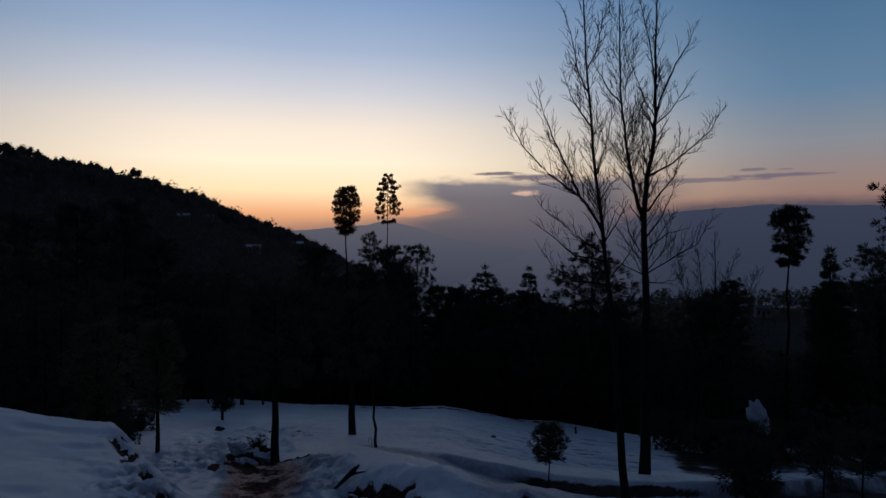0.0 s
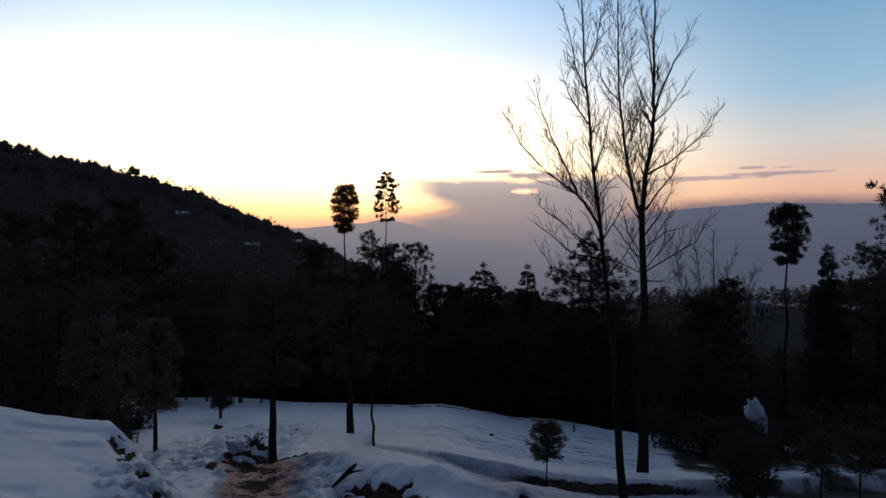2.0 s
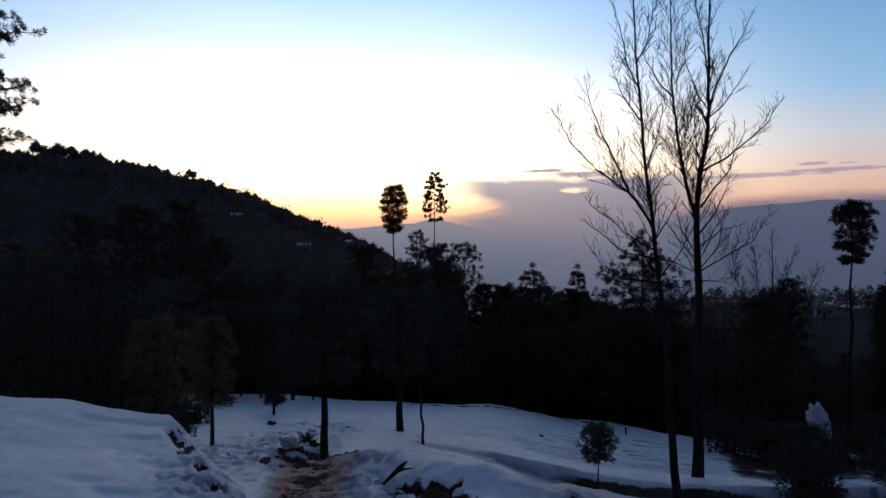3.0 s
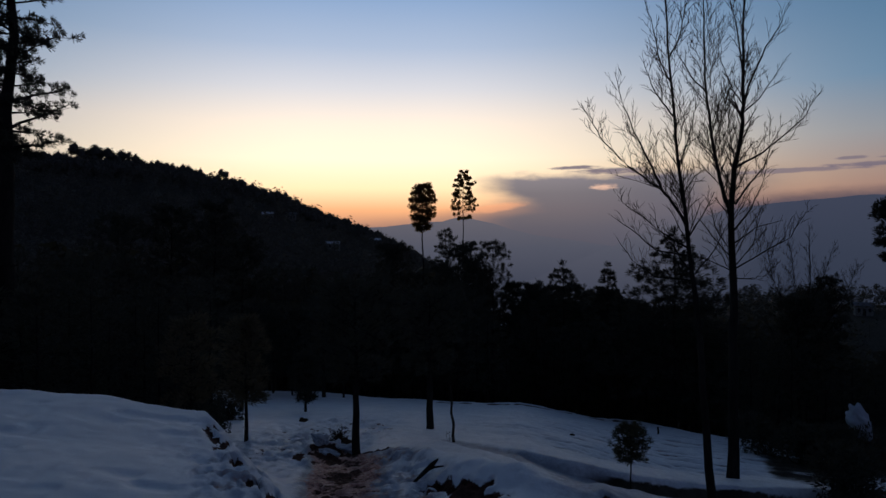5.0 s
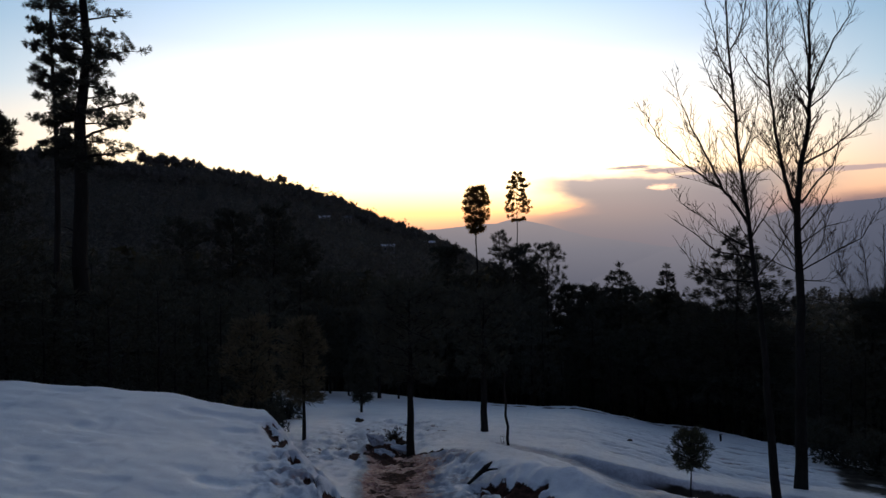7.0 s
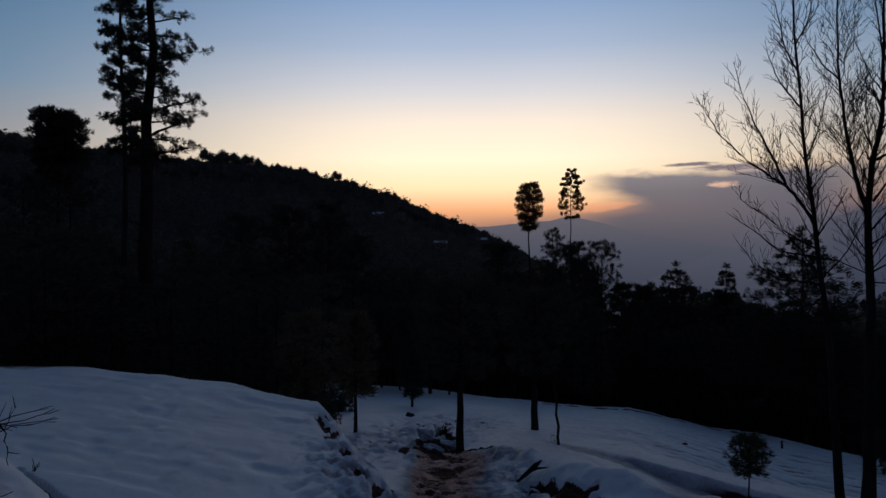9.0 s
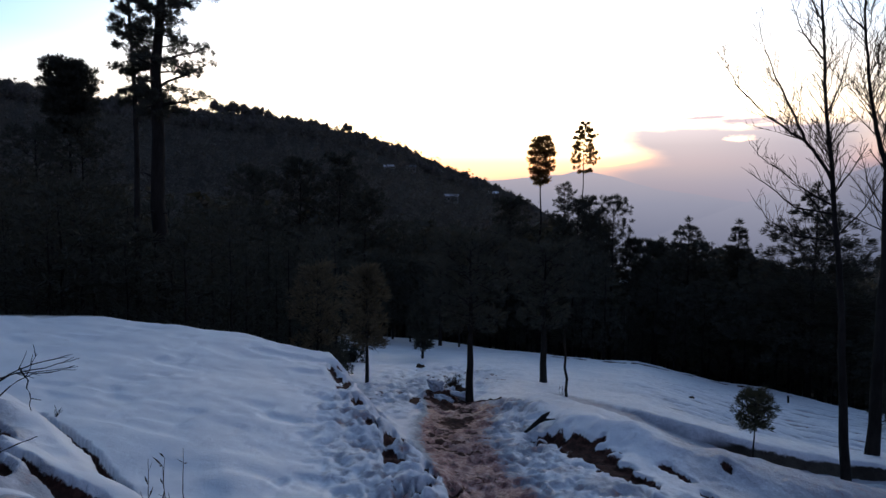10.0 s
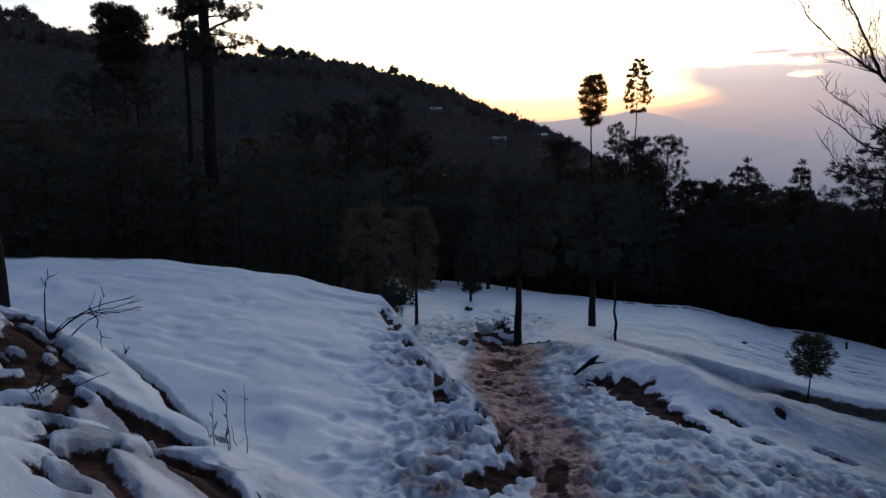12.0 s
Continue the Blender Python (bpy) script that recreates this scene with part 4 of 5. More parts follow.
right_tree = bare_tree("bare_tree", 62, (
    (0.175, 0.01, (0.04, -0.4), (0.06, 2.7), (0.05, 4.7), (0.0, 6.1), (0.06, 7.25), (0.22, 8.2), (0.27, 8.85), (0.25, 9.6), (0.25, 10.7), (0.28, 11.9), (0.3, 13.0)),
    (0.070, 0.008, (0.0, 6.2), (-0.19, 6.9), (-0.32, 7.5), (-0.45, 8.3), (-0.55, 9.25), (-0.59, 10.2), (-0.61, 11.3), (-0.63, 12.4)),
    (0.026, 0.004, (-0.55, 9.2), (-0.89, 9.6), (-1.14, 10.05), (-1.22, 10.45)),
    (0.022, 0.004, (0.27, 8.8), (0.06, 9.1), (-0.12, 9.55), (-0.28, 10.0)),
    (0.038, 0.005, (0.28, 8.9), (0.45, 9.45), (0.72, 10.1), (0.99, 10.5), (1.12, 10.9)),
    (0.026, 0.004, (0.27, 8.65), (0.6, 8.95), (0.89, 9.4), (1.18, 9.9)),
    (0.036, 0.005, (0.07, 7.35), (0.68, 7.7), (1.19, 8.15), (1.59, 8.55), (1.78, 9.0)),
    (0.034, 0.005, (0.09, 6.5), (0.41, 7.0), (0.71, 7.35), (0.83, 7.85), (1.14, 8.45)),
    (0.028, 0.004, (0.04, 5.85), (0.44, 6.4), (0.66, 6.95), (0.78, 7.5)),
    (0.024, 0.004, (0.24, 9.6), (0.1, 10.7), (-0.08, 11.4), (-0.23, 12.1)),
    (0.018, 0.004, (0.09, 7.45), (-0.04, 8.15), (-0.06, 9.05)),
    (0.024, 0.004, (0.05, 4.95), (0.72, 5.4), (1.22, 5.7), (1.55, 6.35)),
    (0.020, 0.004, (0.05, 4.75), (0.62, 4.75), (1.02, 5.2)),
    (0.020, 0.004, (0.05, 5.2), (-0.42, 5.75), (-0.74, 6.2)),
    (0.022, 0.004, (0.03, 5.55), (0.53, 5.95), (1.08, 6.1)),
    (0.018, 0.004, (0.05, 4.9), (-0.5, 5.2), (-0.95, 5.3)),
    (0.018, 0.004, (0.04, 5.3), (-0.35, 6.0), (-0.5, 6.7)),
    (0.018, 0.004, (0.05, 5.0), (0.5, 5.6), (0.7, 6.4))), across(-17.3))
p = spot(-17.3, 16.71)
right_tree.matrix_basis = pose(p.x, p.y, p.z)
tagged(right_tree, "tall bare leafless tree that forks into two high stems", "bare tree", "bare trees")

far_tree = bare_tree("bare_tree", 63, (
    (0.12, 0.012, (0.0, -0.5), (0.1, 3.0), (0.0, 5.5), (0.2, 8.0), (0.15, 10.6)),
    (0.04, 0.008, (0.05, 4.5), (0.8, 6.2), (1.5, 7.4), (1.9, 8.8)),
    (0.04, 0.008, (0.02, 5.2), (-0.7, 6.8), (-1.3, 8.2), (-1.5, 9.6)),
    (0.03, 0.008, (0.1, 6.8), (0.7, 8.2), (1.1, 9.6)),
    (0.03, 0.008, (0.05, 6.2), (-0.4, 8.0), (-0.6, 9.8)),
    (0.03, 0.008, (0.05, 4.0), (-1.0, 5.2), (-1.9, 6.6))), across(-22.6))
p = spot(-22.6, 44.0)
k = (EYE + 44.0 * math.tan(radians(1.3)) - p.z) / 10.8
far_tree.matrix_basis = pose(p.x, p.y, p.z) @ Matrix.Diagonal((k, k, k, 1))
tagged(far_tree, "slight bare leafless tree in the haze behind the field", "bare tree", "bare trees")

# ---- the woods ----
kinds = []
for k, (style, wide, hh) in enumerate((("cone", 2.1, 12.0), ("broad", 2.4, 13.0), ("round", 2.6, 12.0), ("cone", 1.8, 11.0), ("broad", 2.0, 14.0))):
    kinds.append((pine("forest_pine", 70 + k, hh, hh * 0.22, wide, style, 0.16, 12, 5, 0.55, 9, 0.042, gaps=0.08, fill=3, sides=3), hh))
rs = np.random.RandomState(9)


def wood_top(bearing):
    """Elevation that the tops of the dark wood keep below, by bearing."""
    return float(np.interp(bearing, (-62, -36, -30, -20, -14, -8, 0, 6, 10, 14, 20, 27, 36, 45, 60), (0, -2.5, -5.6, -6.2, -5.4, -4.6, -3.4, -2.2, -1.8, -2.2, -2.0, -1.5, -0.5, 1.5, 3)))


def near_top(bearing):
    """The same for the nearer trees, which leave gaps towards the far houses."""
    gap = max(0.0, min(1.0, (bearing + 34) / 2, (-22.5 - bearing) / 1.5))
    door = max(0.0, min(1.0, (bearing + 0.6) / 0.5, (2.7 - bearing) / 0.4))
    return wood_top(bearing) - 2.6 * gap - 5.0 * door


made = 0
for b in np.arange(-60, 78, 1.1):
    for ring in range(2):
        bearing = b + rs.uniform(-0.5, 0.5)
        d = float(brow(bearing)) + (2.5, 10.0)[ring] + rs.uniform(0, (6, 16)[ring])
        if bearing > 26:
            d = (19.0, 32.0)[ring] + rs.uniform(0, 12)
        limit = near_top(bearing) - rs.uniform(0, 2.5) - (3.0, 0.6)[ring] * rs.uniform(0.3, 1)
        src, hh = kinds[rs.randint(len(kinds))]
        scale = max(0.35, min(1.9, tall(bearing, d, limit) / hh))
        p = spot(bearing, d)
        m = pose(p.x, p.y, p.z - 0.1, 0, 0, rs.uniform(0, 360)) @ Matrix.Diagonal((scale * rs.uniform(0.9, 1.25), scale * rs.uniform(0.9, 1.25), scale, 1))
        tree = kinds[made][0] if made < len(kinds) else copy_thing(src, m)
        tree.matrix_basis = m
        tagged(tree, "dark pine in the dense wood below the field", "pine tree", "wood below the field")
        made += 1


def ball_triangles():
    bm = bmesh.new()
    bmesh.ops.create_icosphere(bm, subdivisions=1, radius=1.0)
    corners = np.array([v.co[:] for f in bm.faces for v in f.verts])
    bm.free()
    return corners


BALL = ball_triangles()


def joined_wood(name, label, spots, seed, count, heights, top=None, bare_foot=(0.1, 0.45), clumps=False, spray=1.0, fat=(0.22, 0.46), leaf=None, even=0.45):
    """Woods that nobody could count, as one mesh of small sprays with trunks."""
    rs = np.random.RandomState(seed)
    arr = np.array(spots)
    xs, ys = -arr[:, 1] * np.sin(np.radians(arr[:, 0])), arr[:, 1] * np.cos(np.radians(arr[:, 0]))
    zs = land(xs, ys)[0]
    sprays = []
    for (bearing, d), x, y, z in zip(spots, xs, ys, zs):
        hh = rs.uniform(*heights) * (1.3 if rs.rand() < 0.1 else 1.0)
        if clumps:
            hh *= even + 2 * (1 - even) * float(rough_noise(np.array(bearing), np.array(d * 0.02), 0.55, 2))
        if top is not None:
            hh = max(2.5, min(hh, EYE + d * math.tan(radians(top(bearing) - rs.uniform(0, 1.5))) - z))
        wide, low = hh * rs.uniform(*fat), rs.uniform(*bare_foot)
        t = rs.rand(count)
        cone = rs.rand() < 0.25 and not clumps
        rr = wide * (1.0 - 0.85 * t if cone else np.sqrt(np.clip(1 - (1.7 * t - 0.75) ** 2, 0.02, 1))) * rs.rand(count) ** 0.45
        a = rs.uniform(0, 6.283, count)
        c = np.stack([x + rr * np.cos(a), y + rr * np.sin(a), z + hh * (low + (1 - low) * t)], -1)
        size = spray * hh * rs.uniform(0.03, 0.065, (count, 1, 1))
        sprays.append((c[:, None, :] + rs.normal(size=(count, 3, 3)) * size * np.array((1, 1, 0.7))).reshape(-1, 3))
        if clumps:
            heart = BALL * np.array((wide * 0.8, wide * 0.8, hh * (1 - low) * 0.42)) * rs.uniform(0.85, 1.15, (len(BALL), 1))
            sprays.append(heart + np.array((x, y, z + hh * (low + (1 - low) * 0.5))))
        w = 0.012 * hh
        sprays.append(np.array([(x - w, y, z - 1), (x + w, y + w, z - 1), (x, y, z + hh * 0.85), (x, y - w, z - 1), (x - w, y + w, z - 1), (x, y, z + hh * 0.85)]))
    verts = np.concatenate(sprays)
    faces = np.arange(len(verts)).reshape(-1, 3)
    tagged(new(name, mesh_from(name, verts, faces, (leaf or WOODS,), False)), label, "woods", kind="stuff")


far_spots = [(rs.uniform(3, 72), 130 + 266 * rs.rand() ** 0.8) for _ in range(5600)]
joined_wood("hill_woods", "dark pine woods covering the distant hillside", far_spots, 15, 46, (4.0, 8.0), spray=1.12, leaf=HAZED_HILL_WOODS)
joined_wood("crest_woods", "pines along the crest of the hill", [(b + rs.uniform(-0.08, 0.08), rs.uniform(372, 404)) for b in np.arange(4, 66, 0.03)], 18, 72, (3.8, 7.0), None, (0.0, 0.12), True, 0.9, (0.26, 0.4), HAZED_HILL_WOODS, 0.72)
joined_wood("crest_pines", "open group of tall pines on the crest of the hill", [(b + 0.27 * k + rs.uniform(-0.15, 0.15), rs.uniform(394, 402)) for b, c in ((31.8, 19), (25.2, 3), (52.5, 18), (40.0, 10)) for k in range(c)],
            19, 240, (8.5, 11.5), None, (0.38, 0.55), True, 0.6, (0.2, 0.28), HAZED_HILL_WOODS, 0.75)
joined_wood("crest_grove", "close grove of pines on the crest of the hill", [(27.0 + 0.13 * k + rs.uniform(-0.1, 0.1), rs.uniform(390, 402)) for k in range(38)], 20, 160, (6.0, 8.5), None, (0.1, 0.3), True, 0.7, (0.22, 0.32), HAZED_HILL_WOODS, 0.8)
valley_spots = [(rs.uniform(-44, 12), 75 + 235 * rs.rand() ** 0.9) for _ in range(1400)]
valley_spots = [(b, d) for b, d in valley_spots if not (-33 < b < -23 and 110 < d < 262 and int(d * 7) % 4) and not (0.2 < b < 2.8 and d < 290)]
valley_spots += [(rs.uniform(-46, -13), rs.uniform(255, 306)) for _ in range(420)]
joined_wood("valley_woods", "dark woods on the spur beyond the field", valley_spots, 16, 150, (6, 12), lambda b: wood_top(b) if b > -14 else wood_top(b) + 2.4 * min(1.0, (-14 - b) / 5), spray=0.8)
joined_wood("slope_woods", "dense dark woods on the slope below", [(rs.uniform(-44, 75), 56 + 55 * rs.rand()) for _ in range(420)], 17, 420, (9, 16), near_top, spray=0.6)


# ---- houses far off ----
def box(shape, x0, x1, y0, y1, z0, z1):
    b = shape.n
    shape.v += [Vector(p) for p in ((x0, y0, z0), (x1, y0, z0), (x1, y1, z0), (x0, y1, z0), (x0, y0, z1), (x1, y0, z1), (x1, y1, z1), (x0, y1, z1))]
    shape.f += [tuple(b + i for i in q) for q in ((0, 3, 2, 1), (4, 5, 6, 7), (0, 1, 5, 4), (1, 2, 6, 5), (2, 3, 7, 6), (3, 0, 4, 7))]
    shape.n += 8


def house(label, wide, deep, high, snowy):
    root = new("house")
    s = Shape()
    box(s, -wide / 2, wide / 2, -deep / 2, deep / 2, -2.0, high)
    part("wall", s.mesh("wall", WALL, smooth=False), root)
    s = Shape()
    o, rise = 0.4, high * 0.4
    x0, x1, y0, y1 = -wide / 2 - o, wide / 2 + o, -deep / 2 - o, deep / 2 + o
    s.v = [Vector(p) for p in ((x0, y0, high), (x1, y0, high), (x1, y1, high), (x0, y1, high), (x0, 0, high + rise), (x1, 0, high + rise),
                               (x0, y0, high + 0.18), (x1, y0, high + 0.18), (x1, y1, high + 0.18), (x0, y1, high + 0.18), (x0, 0, high + rise + 0.18), (x1, 0, high + rise + 0.18))]
    s.f = [(6, 7, 11, 10), (8, 9, 10, 11), (0, 4, 5, 1), (2, 5, 4, 3), (0, 1, 7, 6), (2, 3, 9, 8), (0, 6, 10, 4), (4, 10, 9, 3), (1, 5, 11, 7), (5, 2, 8, 11)]
    part("roof", s.mesh("roof", SNOW_CAP if snowy else TIN, smooth=False), root)
    for k in (-0.3, 0.3):
        s = Shape()
        box(s, k * wide - 0.4, k * wide + 0.4, -deep / 2 - 0.05, -deep / 2 + 0.05, high * 0.4, high * 0.8)
        part("window", s.mesh("window", DARK_OPENING, smooth=False), root)
    s = Shape()
    box(s, -0.45, 0.45, -deep / 2 - 0.05, -deep / 2 + 0.05, 0, high * 0.75)
    part("door", s.mesh("door", DARK_OPENING, smooth=False), root)
    return tagged(root, label, "house", "far houses")


def where_seen(bearing, elevation, near, far):
    """How far off the ground rises to this elevation, by bearing."""
    d = np.arange(near, far, 1.0)
    a = radians(bearing)
    z = land(-d * math.sin(a), d * math.cos(a))[0]
    k = np.argmax(np.degrees(np.arctan2(z - EYE, d)) > elevation)
    return float(d[k]) if k else far


for bearing, elevation, wide, snowy, near, far in (
        (16.4, -0.9, 6.0, True, 150, 385), (12.8, -0.5, 6.5, True, 150, 385), (20.0, 1.7, 5.0, False, 150, 385), (21.9, 1.7, 5.0, True, 150, 385),
        (1.5, -7.3, 6.0, True, 120, 240), (-24.6, -7.0, 4.0, False, 120, 295), (-26.4, -5.8, 5.0, False, 120, 297), (-31.7, -6.9, 4.0, False, 120, 297), (-21.2, -8.4, 4.0, False, 90, 200)):
    d = where_seen(bearing, elevation, near, far)
    p = spot(bearing, d)
    h = house("small weathered hill house with a snowy roof" if snowy else "small weathered hill house with a tin roof", wide, wide * 0.7, 2.8, snowy)
    h.matrix_basis = pose(p.x, p.y, p.z, 0, 0, bearing + 12)


# ---- small growth and clutter on the snow ----
def put(ob, x, y, turn=0.0, sink=0.03):
    ob.matrix_basis = pose(x, y, height_at(x, y) - sink, 0, 0, turn)
    return ob


def dead_shrub(seed, stems, reach, thick, heading, lift):
    """Bare dark branches that lean out one way."""
    random.seed(seed)
    root = new("dead_shrub")
    for i in range(stems):
        a = radians(heading + random.uniform(-55, 55))
        e = random.uniform(*lift)
        tip = Vector((math.cos(a) * math.cos(e), math.sin(a) * math.cos(e), math.sin(e))) * reach * random.uniform(0.6, 1.1)
        line = wander((random.uniform(-0.08, 0.08), random.uniform(-0.08, 0.08), -0.05), tip, 5, reach * 0.07)
        s = Shape()
        s.tube(line, [thick * (1 - 0.15 * k) for k in range(6)], 5)
        wood = part("branch", s.mesh("branch", TWIG), root)
        t = Shape()
        grow(t, line[1:], thick, thick * 0.3, 1, 5.0, 0.9)
        tagged(part("twig_spray", t.mesh("twig_spray", TWIG), wood), kind="stuff")
    return root


def crooked_shrub(seed, limbs, right):
    """A dead shrub from given limbs, each a list of (across, up)."""
    random.seed(seed)
    root = new("dead_shrub")
    for limb in limbs:
        deep = random.uniform(-0.25, 0.25)
        pts = [right * a + Vector((-right.y, right.x, 0)) * deep * k / len(limb) + Vector((0, 0, u)) for k, (a, u) in enumerate(limb)]
        line = []
        for a, b in zip(pts, pts[1:]):
            line += [a.lerp(b, j / 3) + Vector((random.uniform(-1, 1), random.uniform(-1, 1), random.uniform(-1, 1))) * 0.012 for j in range(3)]
        line.append(pts[-1])
        s = Shape()
        s.tube(line, [0.009 - 0.0065 * k / (len(line) - 1) for k in range(len(line))], 5)
        wood = part("branch", s.mesh("branch", TWIG), root)
        t = Shape()
        grow(t, line[3:], 0.007, 0.003, 1, 3.0, 0.7)
        tagged(part("twig_spray", t.mesh("twig_spray", TWIG), wood), kind="stuff")
    return root


tagged(put(crooked_shrub(81, (((-0.05, -0.05), (0.2, 0.18), (0.42, 0.2), (0.87, 0.19)), ((0, 0.0), (0.3, 0.2), (0.6, 0.22), (0.88, 0.28)), ((0.0, 0.0), (0.02, 0.42), (0.05, 0.58), (0.15, 0.66)),
                              ((0.1, -0.1), (0.3, 0.1), (0.5, 0.19), (0.85, 0.16)), ((0.0, 0.0), (0.3, 0.22), (0.6, 0.3), (0.82, 0.33)), ((0.40, 0.25), (0.44, 0.12), (0.45, -0.05), (0.46, -0.2)),
                              ((0.0, -0.1), (-0.3, -0.2), (-0.55, -0.3), (-0.8, -0.36))), across(54)), -5.78, 4.2), "dead leafless shrub with dark branches over the snow bank", "shrub")
tagged(put(dead_shrub(82, 4, 0.7, 0.010, -10, (0.0, 0.5)), -4.4, 2.85), "dead leafless shrub on the earth of the bank", "shrub")
tagged(put(dead_shrub(83, 3, 0.5, 0.008, 10, (0.1, 0.6)), -4.1, 2.75), "thin dead twigs on the snow bank", "shrub")
tagged(put(dead_shrub(84, 3, 0.3, 0.006, 60, (0.3, 1.1)), -5.75, 4.95), "thin dead twigs in the furrow of the snow bank", "shrub")


def dry_stalks(seed, count, high, spread):
    random.seed(seed)
    root = new("dry_weed")
    for i in range(count):
        s = Shape()
        b = Vector((random.uniform(-1, 1) * spread, random.uniform(-1, 1) * spread, -0.03))
        h = high * random.uniform(0.55, 1.05)
        line = wander(b, b + Vector((random.uniform(-0.08, 0.08), random.uniform(-0.08, 0.08), h)), 5, 0.015)
        s.tube(line, [0.0045, 0.004, 0.0035, 0.003, 0.0025, 0.0015], 4)
        for k in range(3):
            q = line[random.randint(2, 5)]
            s.blade(q, q + Vector((random.uniform(-0.06, 0.06), random.uniform(-0.06, 0.06), random.uniform(0.0, 0.08))), 0.006)
        part("stalk", s.mesh("stalk", DRY), root)
    return root


for x, y, seed, n, h, label in ((-2.98, 3.42, 91, 4, 0.5, "dry weed stalks standing in the snow"), (-3.12, 3.5, 92, 3, 0.3, "dry weed stalks standing in the snow"),
                                (-2.2, 2.75, 93, 3, 0.18, "short dry weeds beside bare earth"), (-1.62, 14.9, 94, 4, 0.3, "dry weeds at the foot of a thin stem")):
    tagged(put(dry_stalks(seed, n, h, 0.1), x, y), label, "weed", "dry weeds")

# a thin crooked stem on the field
random.seed(95)
stem = new("thin_tree")
s = Shape()
line = [Vector(p) for p in ((0, 0, -0.1), (-0.03, 0, 0.2), (-0.01, 0, 0.45), (-0.07, 0.02, 0.7), (-0.05, 0, 1.0), (-0.09, 0, 1.3), (-0.07, 0, 1.7))]
s.tube(line, (0.04, 0.034, 0.034, 0.03, 0.026, 0.02, 0.008), 6)
part("trunk", s.mesh("trunk", TWIG), stem)
t = Shape()
grow(t, line[4:], 0.02, 0.005, 1, 7.0, 1.0)
tagged(part("twig_spray", t.mesh("twig_spray", TWIG), stem), kind="stuff")
tagged(put(stem, -1.5, 14.6), "thin crooked leafless stem standing on the snowy field", "bare tree")

# a broken branch stuck in the berm
branch = new("broken_branch")
s = Shape()
s.tube([Vector(p) for p in ((-0.22, -0.3, 0.0), (-0.1, -0.14, 0.06), (0.02, 0.02, 0.14), (0.13, 0.16, 0.22), (0.2, 0.25, 0.27))], (0.01, 0.018, 0.032, 0.04, 0.012), 7)
s.tube([Vector(p) for p in ((0.06, 0.08, 0.16), (0.16, 0.1, 0.2), (0.3, 0.14, 0.21))], (0.025, 0.02, 0.008), 6)
part("wood", s.mesh("wood", BARK), branch)
tagged(put(branch, -1.42, 9.2), "dark broken branch sticking out of the snow", "branch")


def wooden_post(high, thick):
    root = new("wooden_post")
    s = Shape()
    s.tube([Vector((0, 0, -0.2)), Vector((0.01, 0, high * 0.5)), Vector((-0.01, 0, high - 0.02)), Vector((-0.01, 0, high))], (thick, thick, thick * 0.95, thick * 0.8), 8)
    part("post", s.mesh("post", BARK), root)
    return root


tagged(put(wooden_post(0.95, 0.055), -7.75, 5.15), "short dark wooden post behind the snow bank", "post")
p = spot(-11.7, 28.0)
tagged(put(wooden_post(0.32, 0.04), p.x, p.y), "small dark post at the edge of the field", "post")


def bush(name, seed, wide, high, mat, count=900, length=0.22, width=0.02):
    """A dense low bush: short stems with sprays of blades in an uneven heap."""
    random.seed(seed)
    root = new(name)
    s, leaf = Shape(), Shape()
    for i in range(14):
        a, e = random.uniform(0, 6.28), random.uniform(0.4, 1.4)
        tip = Vector((math.cos(a) * math.cos(e) * wide, math.sin(a) * math.cos(e) * wide, math.sin(e) * high)) * random.uniform(0.6, 0.95)
        s.tube(wander((0, 0, -0.1), tip, 4, 0.1 * wide), (0.03, 0.025, 0.02, 0.014, 0.006), 4)
    lobes = [(random.uniform(-0.5, 0.5), random.uniform(-0.5, 0.5), random.uniform(0.2, 0.7), random.uniform(0.35, 0.6)) for _ in range(9)]
    for _ in range(count // 8):
        lx, ly, lz, lr = random.choice(lobes)
        r = Vector((random.gauss(0, 1), random.gauss(0, 1), random.gauss(0, 1))).normalized() * lr * random.uniform(0.6, 1.0)
        at = Vector(((lx + r.x) * wide, (ly + r.y) * wide, max(0.02, (lz + r.z * 0.7) * high)))
        leaf.tuft(at, r + Vector((0, 0, 0.3)), length, 8, width)
    tagged(part("woody_base", s.mesh("woody_base", TWIG), root), kind="stuff")
    tagged(part("foliage", leaf.mesh("foliage", mat, smooth=False), root), kind="stuff")
    return root


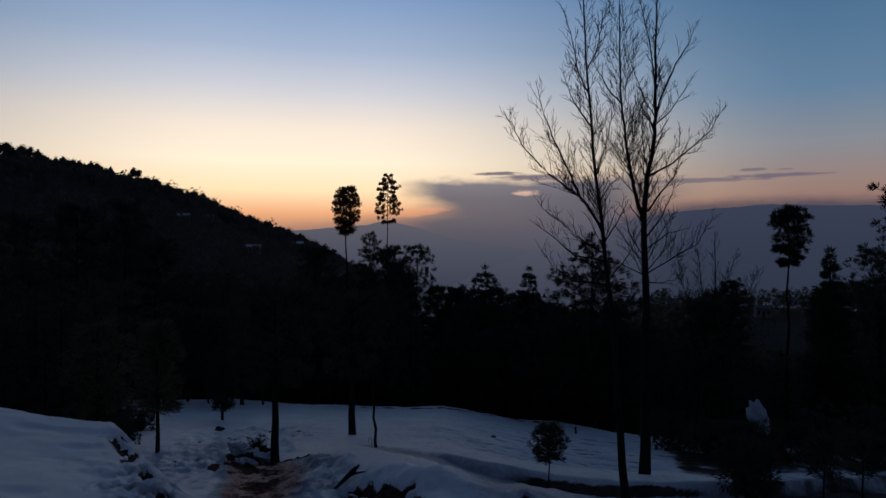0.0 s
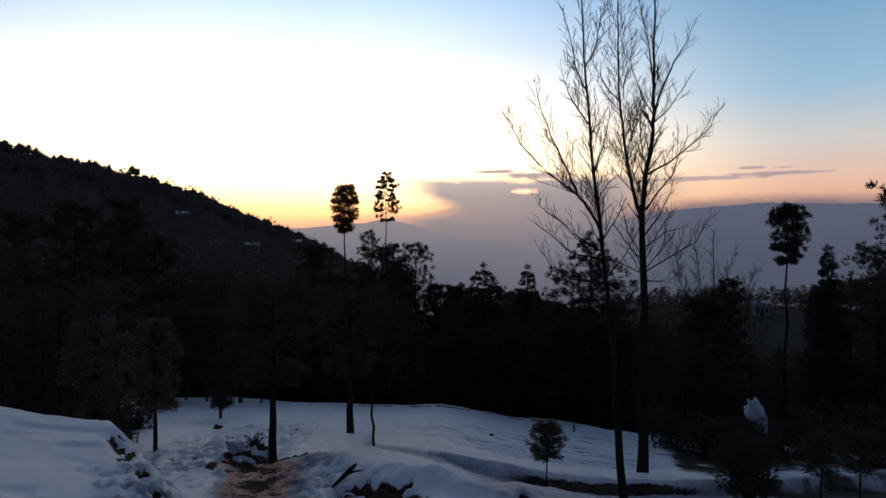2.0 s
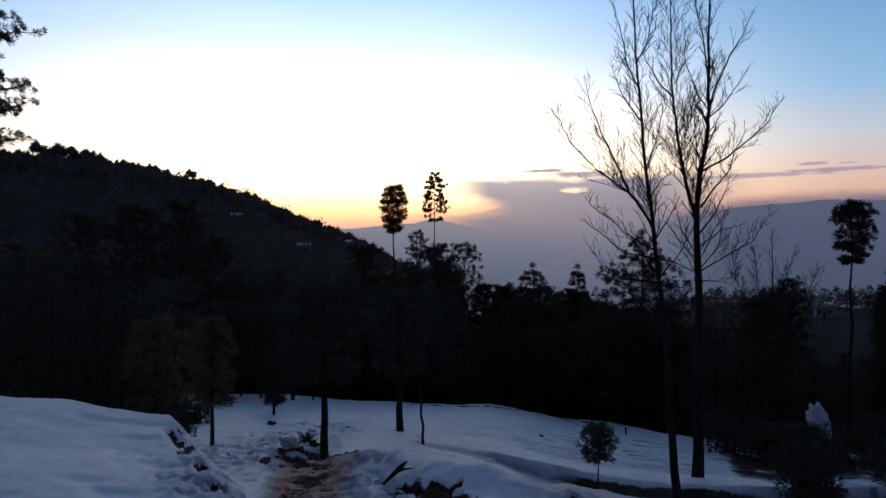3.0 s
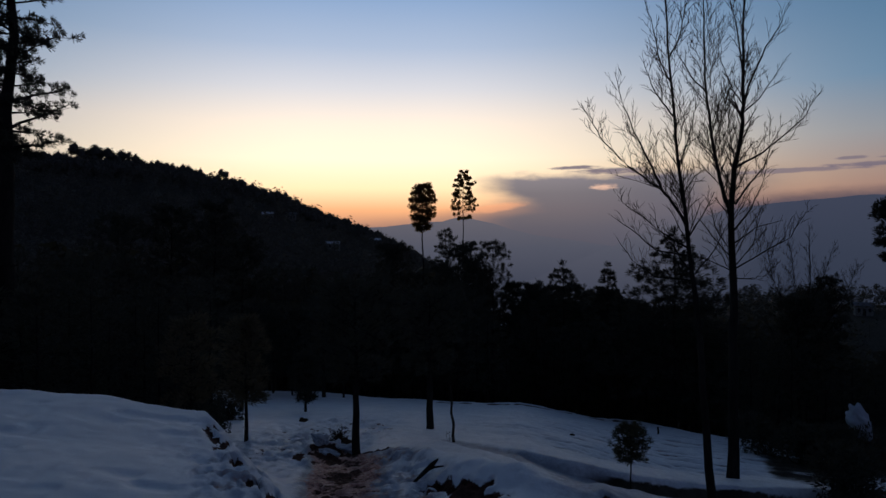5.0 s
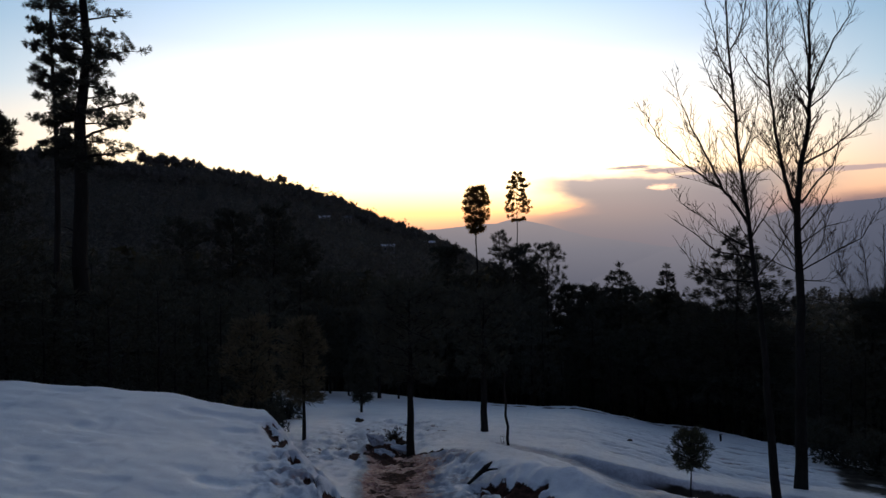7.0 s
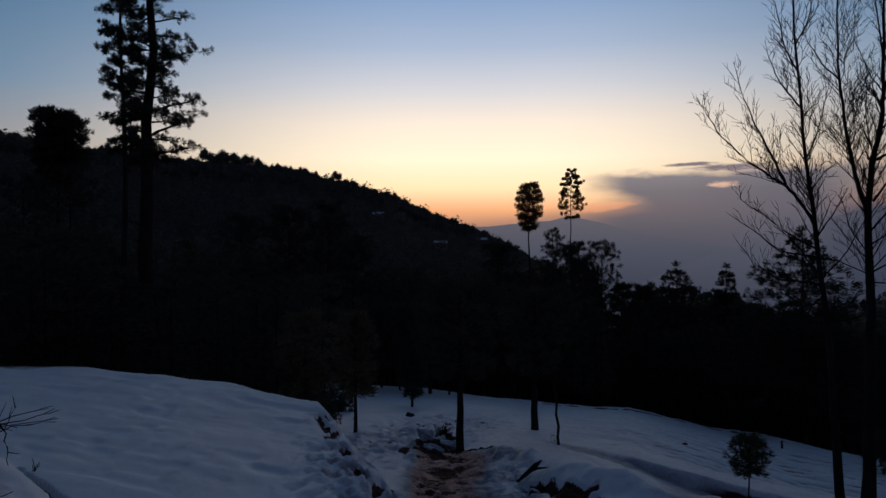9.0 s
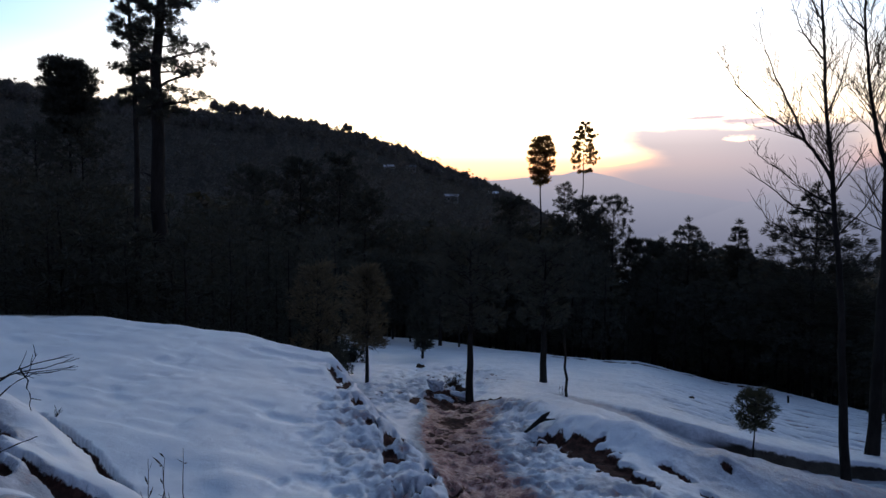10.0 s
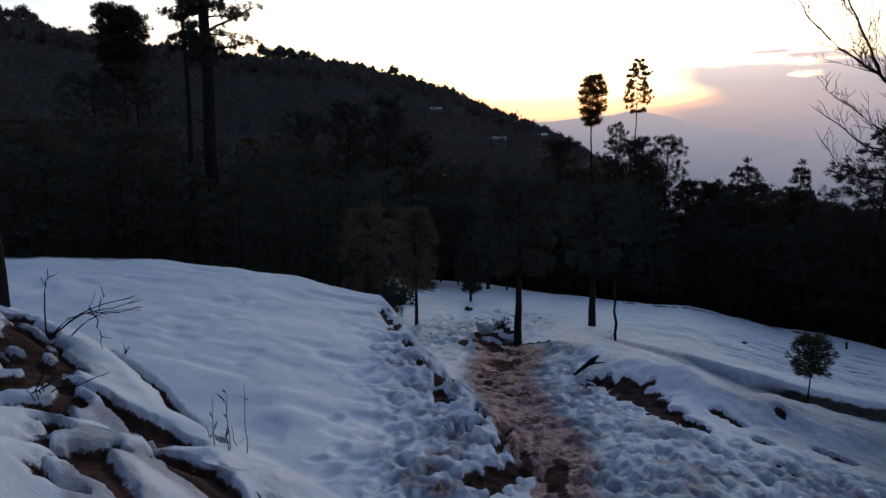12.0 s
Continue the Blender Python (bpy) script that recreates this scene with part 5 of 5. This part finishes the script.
for bearing, d, wide, high, seed, mat, label in (
        (27.6, 17.5, 0.55, 0.8, 102, NEEDLE, "dark low bush behind the snow terrace"),
        (25.4, 20.0, 0.5, 0.7, 103, NEEDLE, "dark low bush at the edge of the snow"),
        (26.6, 16.2, 0.5, 0.6, 121, NEEDLE, "dark low bush behind the snow terrace"),
        (26.4, 23.5, 0.7, 0.9, 122, NEEDLE, "dark low bush at the edge of the snow"),
        (-25.6, 21.5, 1.2, 1.5, 104, NEEDLE, "broad dark bush below a snow heap"),
        (-25.7, 16.2, 0.8, 1.7, 123, NEEDLE, "tall rounded dark bush in front of a snow heap"),
        (-22.8, 22.0, 1.3, 1.5, 105, NEEDLE, "broad dark bush at the edge of the snow"),
        (-20.0, 24.0, 1.3, 1.6, 106, NEEDLE, "broad dark bush at the edge of the snow"),
        (-30.0, 24.0, 1.5, 2.0, 107, NEEDLE, "broad dark bush among the young trees"),
        (-34.0, 25.0, 1.5, 1.9, 108, NEEDLE, "broad dark bush among the young trees")):
    p = spot(bearing, d)
    tagged(put(bush("bush", seed, wide, high, mat, 5000 if high > 1 else 3200, 0.17 if high > 1 else 0.10, 0.014 if high > 1 else 0.010), p.x, p.y), label, "bush")

# more young pines: two on the lower ground, a row at the back of the field
for bearing, d, top, wide, trunk, seed in ((-30.7, 15.5, -14.6, 0.3, 0.03, 111), (-33.2, 18.0, -14.2, 0.4, 0.03, 112), (22.6, 37, -5.5, 1.0, 0.07, 113), (21.6, 39, -6.0, 1.1, 0.08, 114),
                                           (20.0, 37, -6.5, 1.0, 0.06, 115), (18.9, 36, -6.0, 1.1, 0.10, 116), (17.3, 34, -6.5, 1.1, 0.11, 117), (15.6, 34, -7.0, 0.9, 0.06, 118)):
    h = tall(bearing, d, top)
    tagged(stand(pine("young_pine", seed, h, min(1.3, h * 0.45), wide, "broad", trunk, 9, 5, 0.16 if h < 2 else 0.4, 10, 0.008 if h < 2 else 0.025, gaps=0.1, dead=2, fill=4), bearing, d),
           "small dark pine on the lower snowy ground" if bearing < 0 else "young pine in a row at the back of the field", "pine tree", "young pines")

# a heap of earth under old snow, seen between the bushes
heap = new("snow_heap")
bm = bmesh.new()
bmesh.ops.create_icosphere(bm, subdivisions=4, radius=1.0)
for v in bm.verts:
    v.co *= 1 + 0.36 * (noise.noise(v.co * 1.7) + 0.45 * noise.noise(v.co * 4.0))
    v.co.x *= 0.31
    v.co.y *= 0.4
    v.co.z *= 0.54
me = bpy.data.meshes.new("snow")
bm.to_mesh(me)
bm.free()
me.materials.append(OLD_SNOW)
me.polygons.foreach_set("use_smooth", [True] * len(me.polygons))
part("snow", me, heap)
s = Shape()
s.tube([Vector(p) for p in ((0, 0, -2.6), (0, 0, -1.2), (0, 0, -0.4), (0, 0, 0.1))], (0.5, 0.4, 0.22, 0.1), 12)
part("earth", s.mesh("earth", EARTH), heap)
p = spot(-26.2, 23.5)
heap.matrix_basis = pose(p.x, p.y, EYE + 23.5 * math.tan(radians(-13.6)), 0, -22, -26)
tagged(heap, "heap of dark earth capped with old snow among bushes", "snow heap")
p = spot(-26.3, 22.6)
tagged(put(dead_shrub(85, 6, 1.5, 0.02, 110, (0.5, 1.4)), p.x, p.y), "dead leafless shrub in front of a snow heap", "shrub")


def earth_clod(seed, size, snowy):
    """A lump of frozen earth, rough all over, with a little snow on one side."""
    root = new("earth_clod")
    bm = bmesh.new()
    bmesh.ops.create_icosphere(bm, subdivisions=4, radius=1.0)
    for v in bm.verts:
        q = v.co + Vector((seed, 0, 0))
        v.co *= size * (1 + 0.5 * noise.noise(q * 1.3) + 0.25 * noise.noise(q * 3.5))
        v.co.z *= 0.75
    me = bpy.data.meshes.new("earth")
    bm.to_mesh(me)
    bm.free()
    me.materials.append(EARTH)
    part("earth", me, root)
    if snowy:
        bm = bmesh.new()
        bmesh.ops.create_icosphere(bm, subdivisions=3, radius=1.0)
        for v in bm.verts:
            v.co *= size * 0.6 * (1 + 0.5 * noise.noise(v.co * 2.0 + Vector((0, seed, 0))))
            v.co += Vector((-0.8 * size, -0.35 * size, 0.1 * size))
        me = bpy.data.meshes.new("snow")
        bm.to_mesh(me)
        bm.free()
        me.materials.append(SNOW_CAP)
        me.polygons.foreach_set("use_smooth", [True] * len(me.polygons))
        part("snow", me, root)
    return root


for x, y, size, seed, snowy in ((-3.7, 13.25, 0.14, 3.0, True), (-3.45, 12.85, 0.10, 8.0, False), (-2.55, 12.3, 0.09, 12.0, False), (-6.49, 18.68, 0.13, 15.0, False), (1.55, 19.49, 0.09, 27.0, False)):
    tagged(put(earth_clod(seed, size, snowy), x, y, 0, 0.02), "dark clod of frozen earth lying on the snow" if not snowy else "dark clod of frozen earth with snow on one side", "clod", "earth clods")


def snow_chunk(seed, wide, deep, high, tilt):
    """A crumbling chunk of old snow, thick at one end, with a rough broken side."""
    bm = bmesh.new()
    bmesh.ops.create_icosphere(bm, subdivisions=4, radius=0.6)
    turn = Matrix.Rotation(radians(tilt), 3, "Y")
    for v in bm.verts:
        q = v.co + Vector((seed, 0.0, 0.0))
        v.co *= 1.0 + 0.75 * noise.noise(q * 1.7) + 0.35 * noise.noise(q * 4.5) + 0.15 * noise.noise(q * 9.0)
        v.co.z *= 1.0 + 0.9 * v.co.x
        v.co = turn @ Vector((v.co.x * wide, v.co.y * deep, v.co.z * high))
    me = bpy.data.meshes.new("snow_chunk")
    bm.to_mesh(me)
    bm.free()
    me.materials.append(OLD_SNOW)
    me.polygons.foreach_set("use_smooth", [True] * len(me.polygons))
    return new("snow_chunk", me)


for x, y, wide, deep, high, tilt, turn, seed in ((-4.13, 13.0, 0.3, 0.26, 0.26, 30, 20, 4.0), (-3.42, 12.6, 0.4, 0.2, 0.13, 8, -20, 9.0), (-3.75, 12.2, 0.4, 0.18, 0.10, 4, -30, 14.0), (-4.2, 11.85, 0.32, 0.18, 0.10, 3, 10, 19.0)):
    chunk = snow_chunk(seed, wide, deep, high, tilt)
    chunk.matrix_basis = pose(x, y, height_at(x, y) + 0.2 * high, 0, 0, turn)
    tagged(chunk, "crumbling chunk of dirty old snow lying on bare earth", "snow chunk", "snow chunks on the earth")
tagged(put(bush("brush", 131, 0.2, 0.42, DRY, 900, 0.09, 0.004), -3.86, 13.4), "brown dry brush beside the muddy end of the path", "brush")
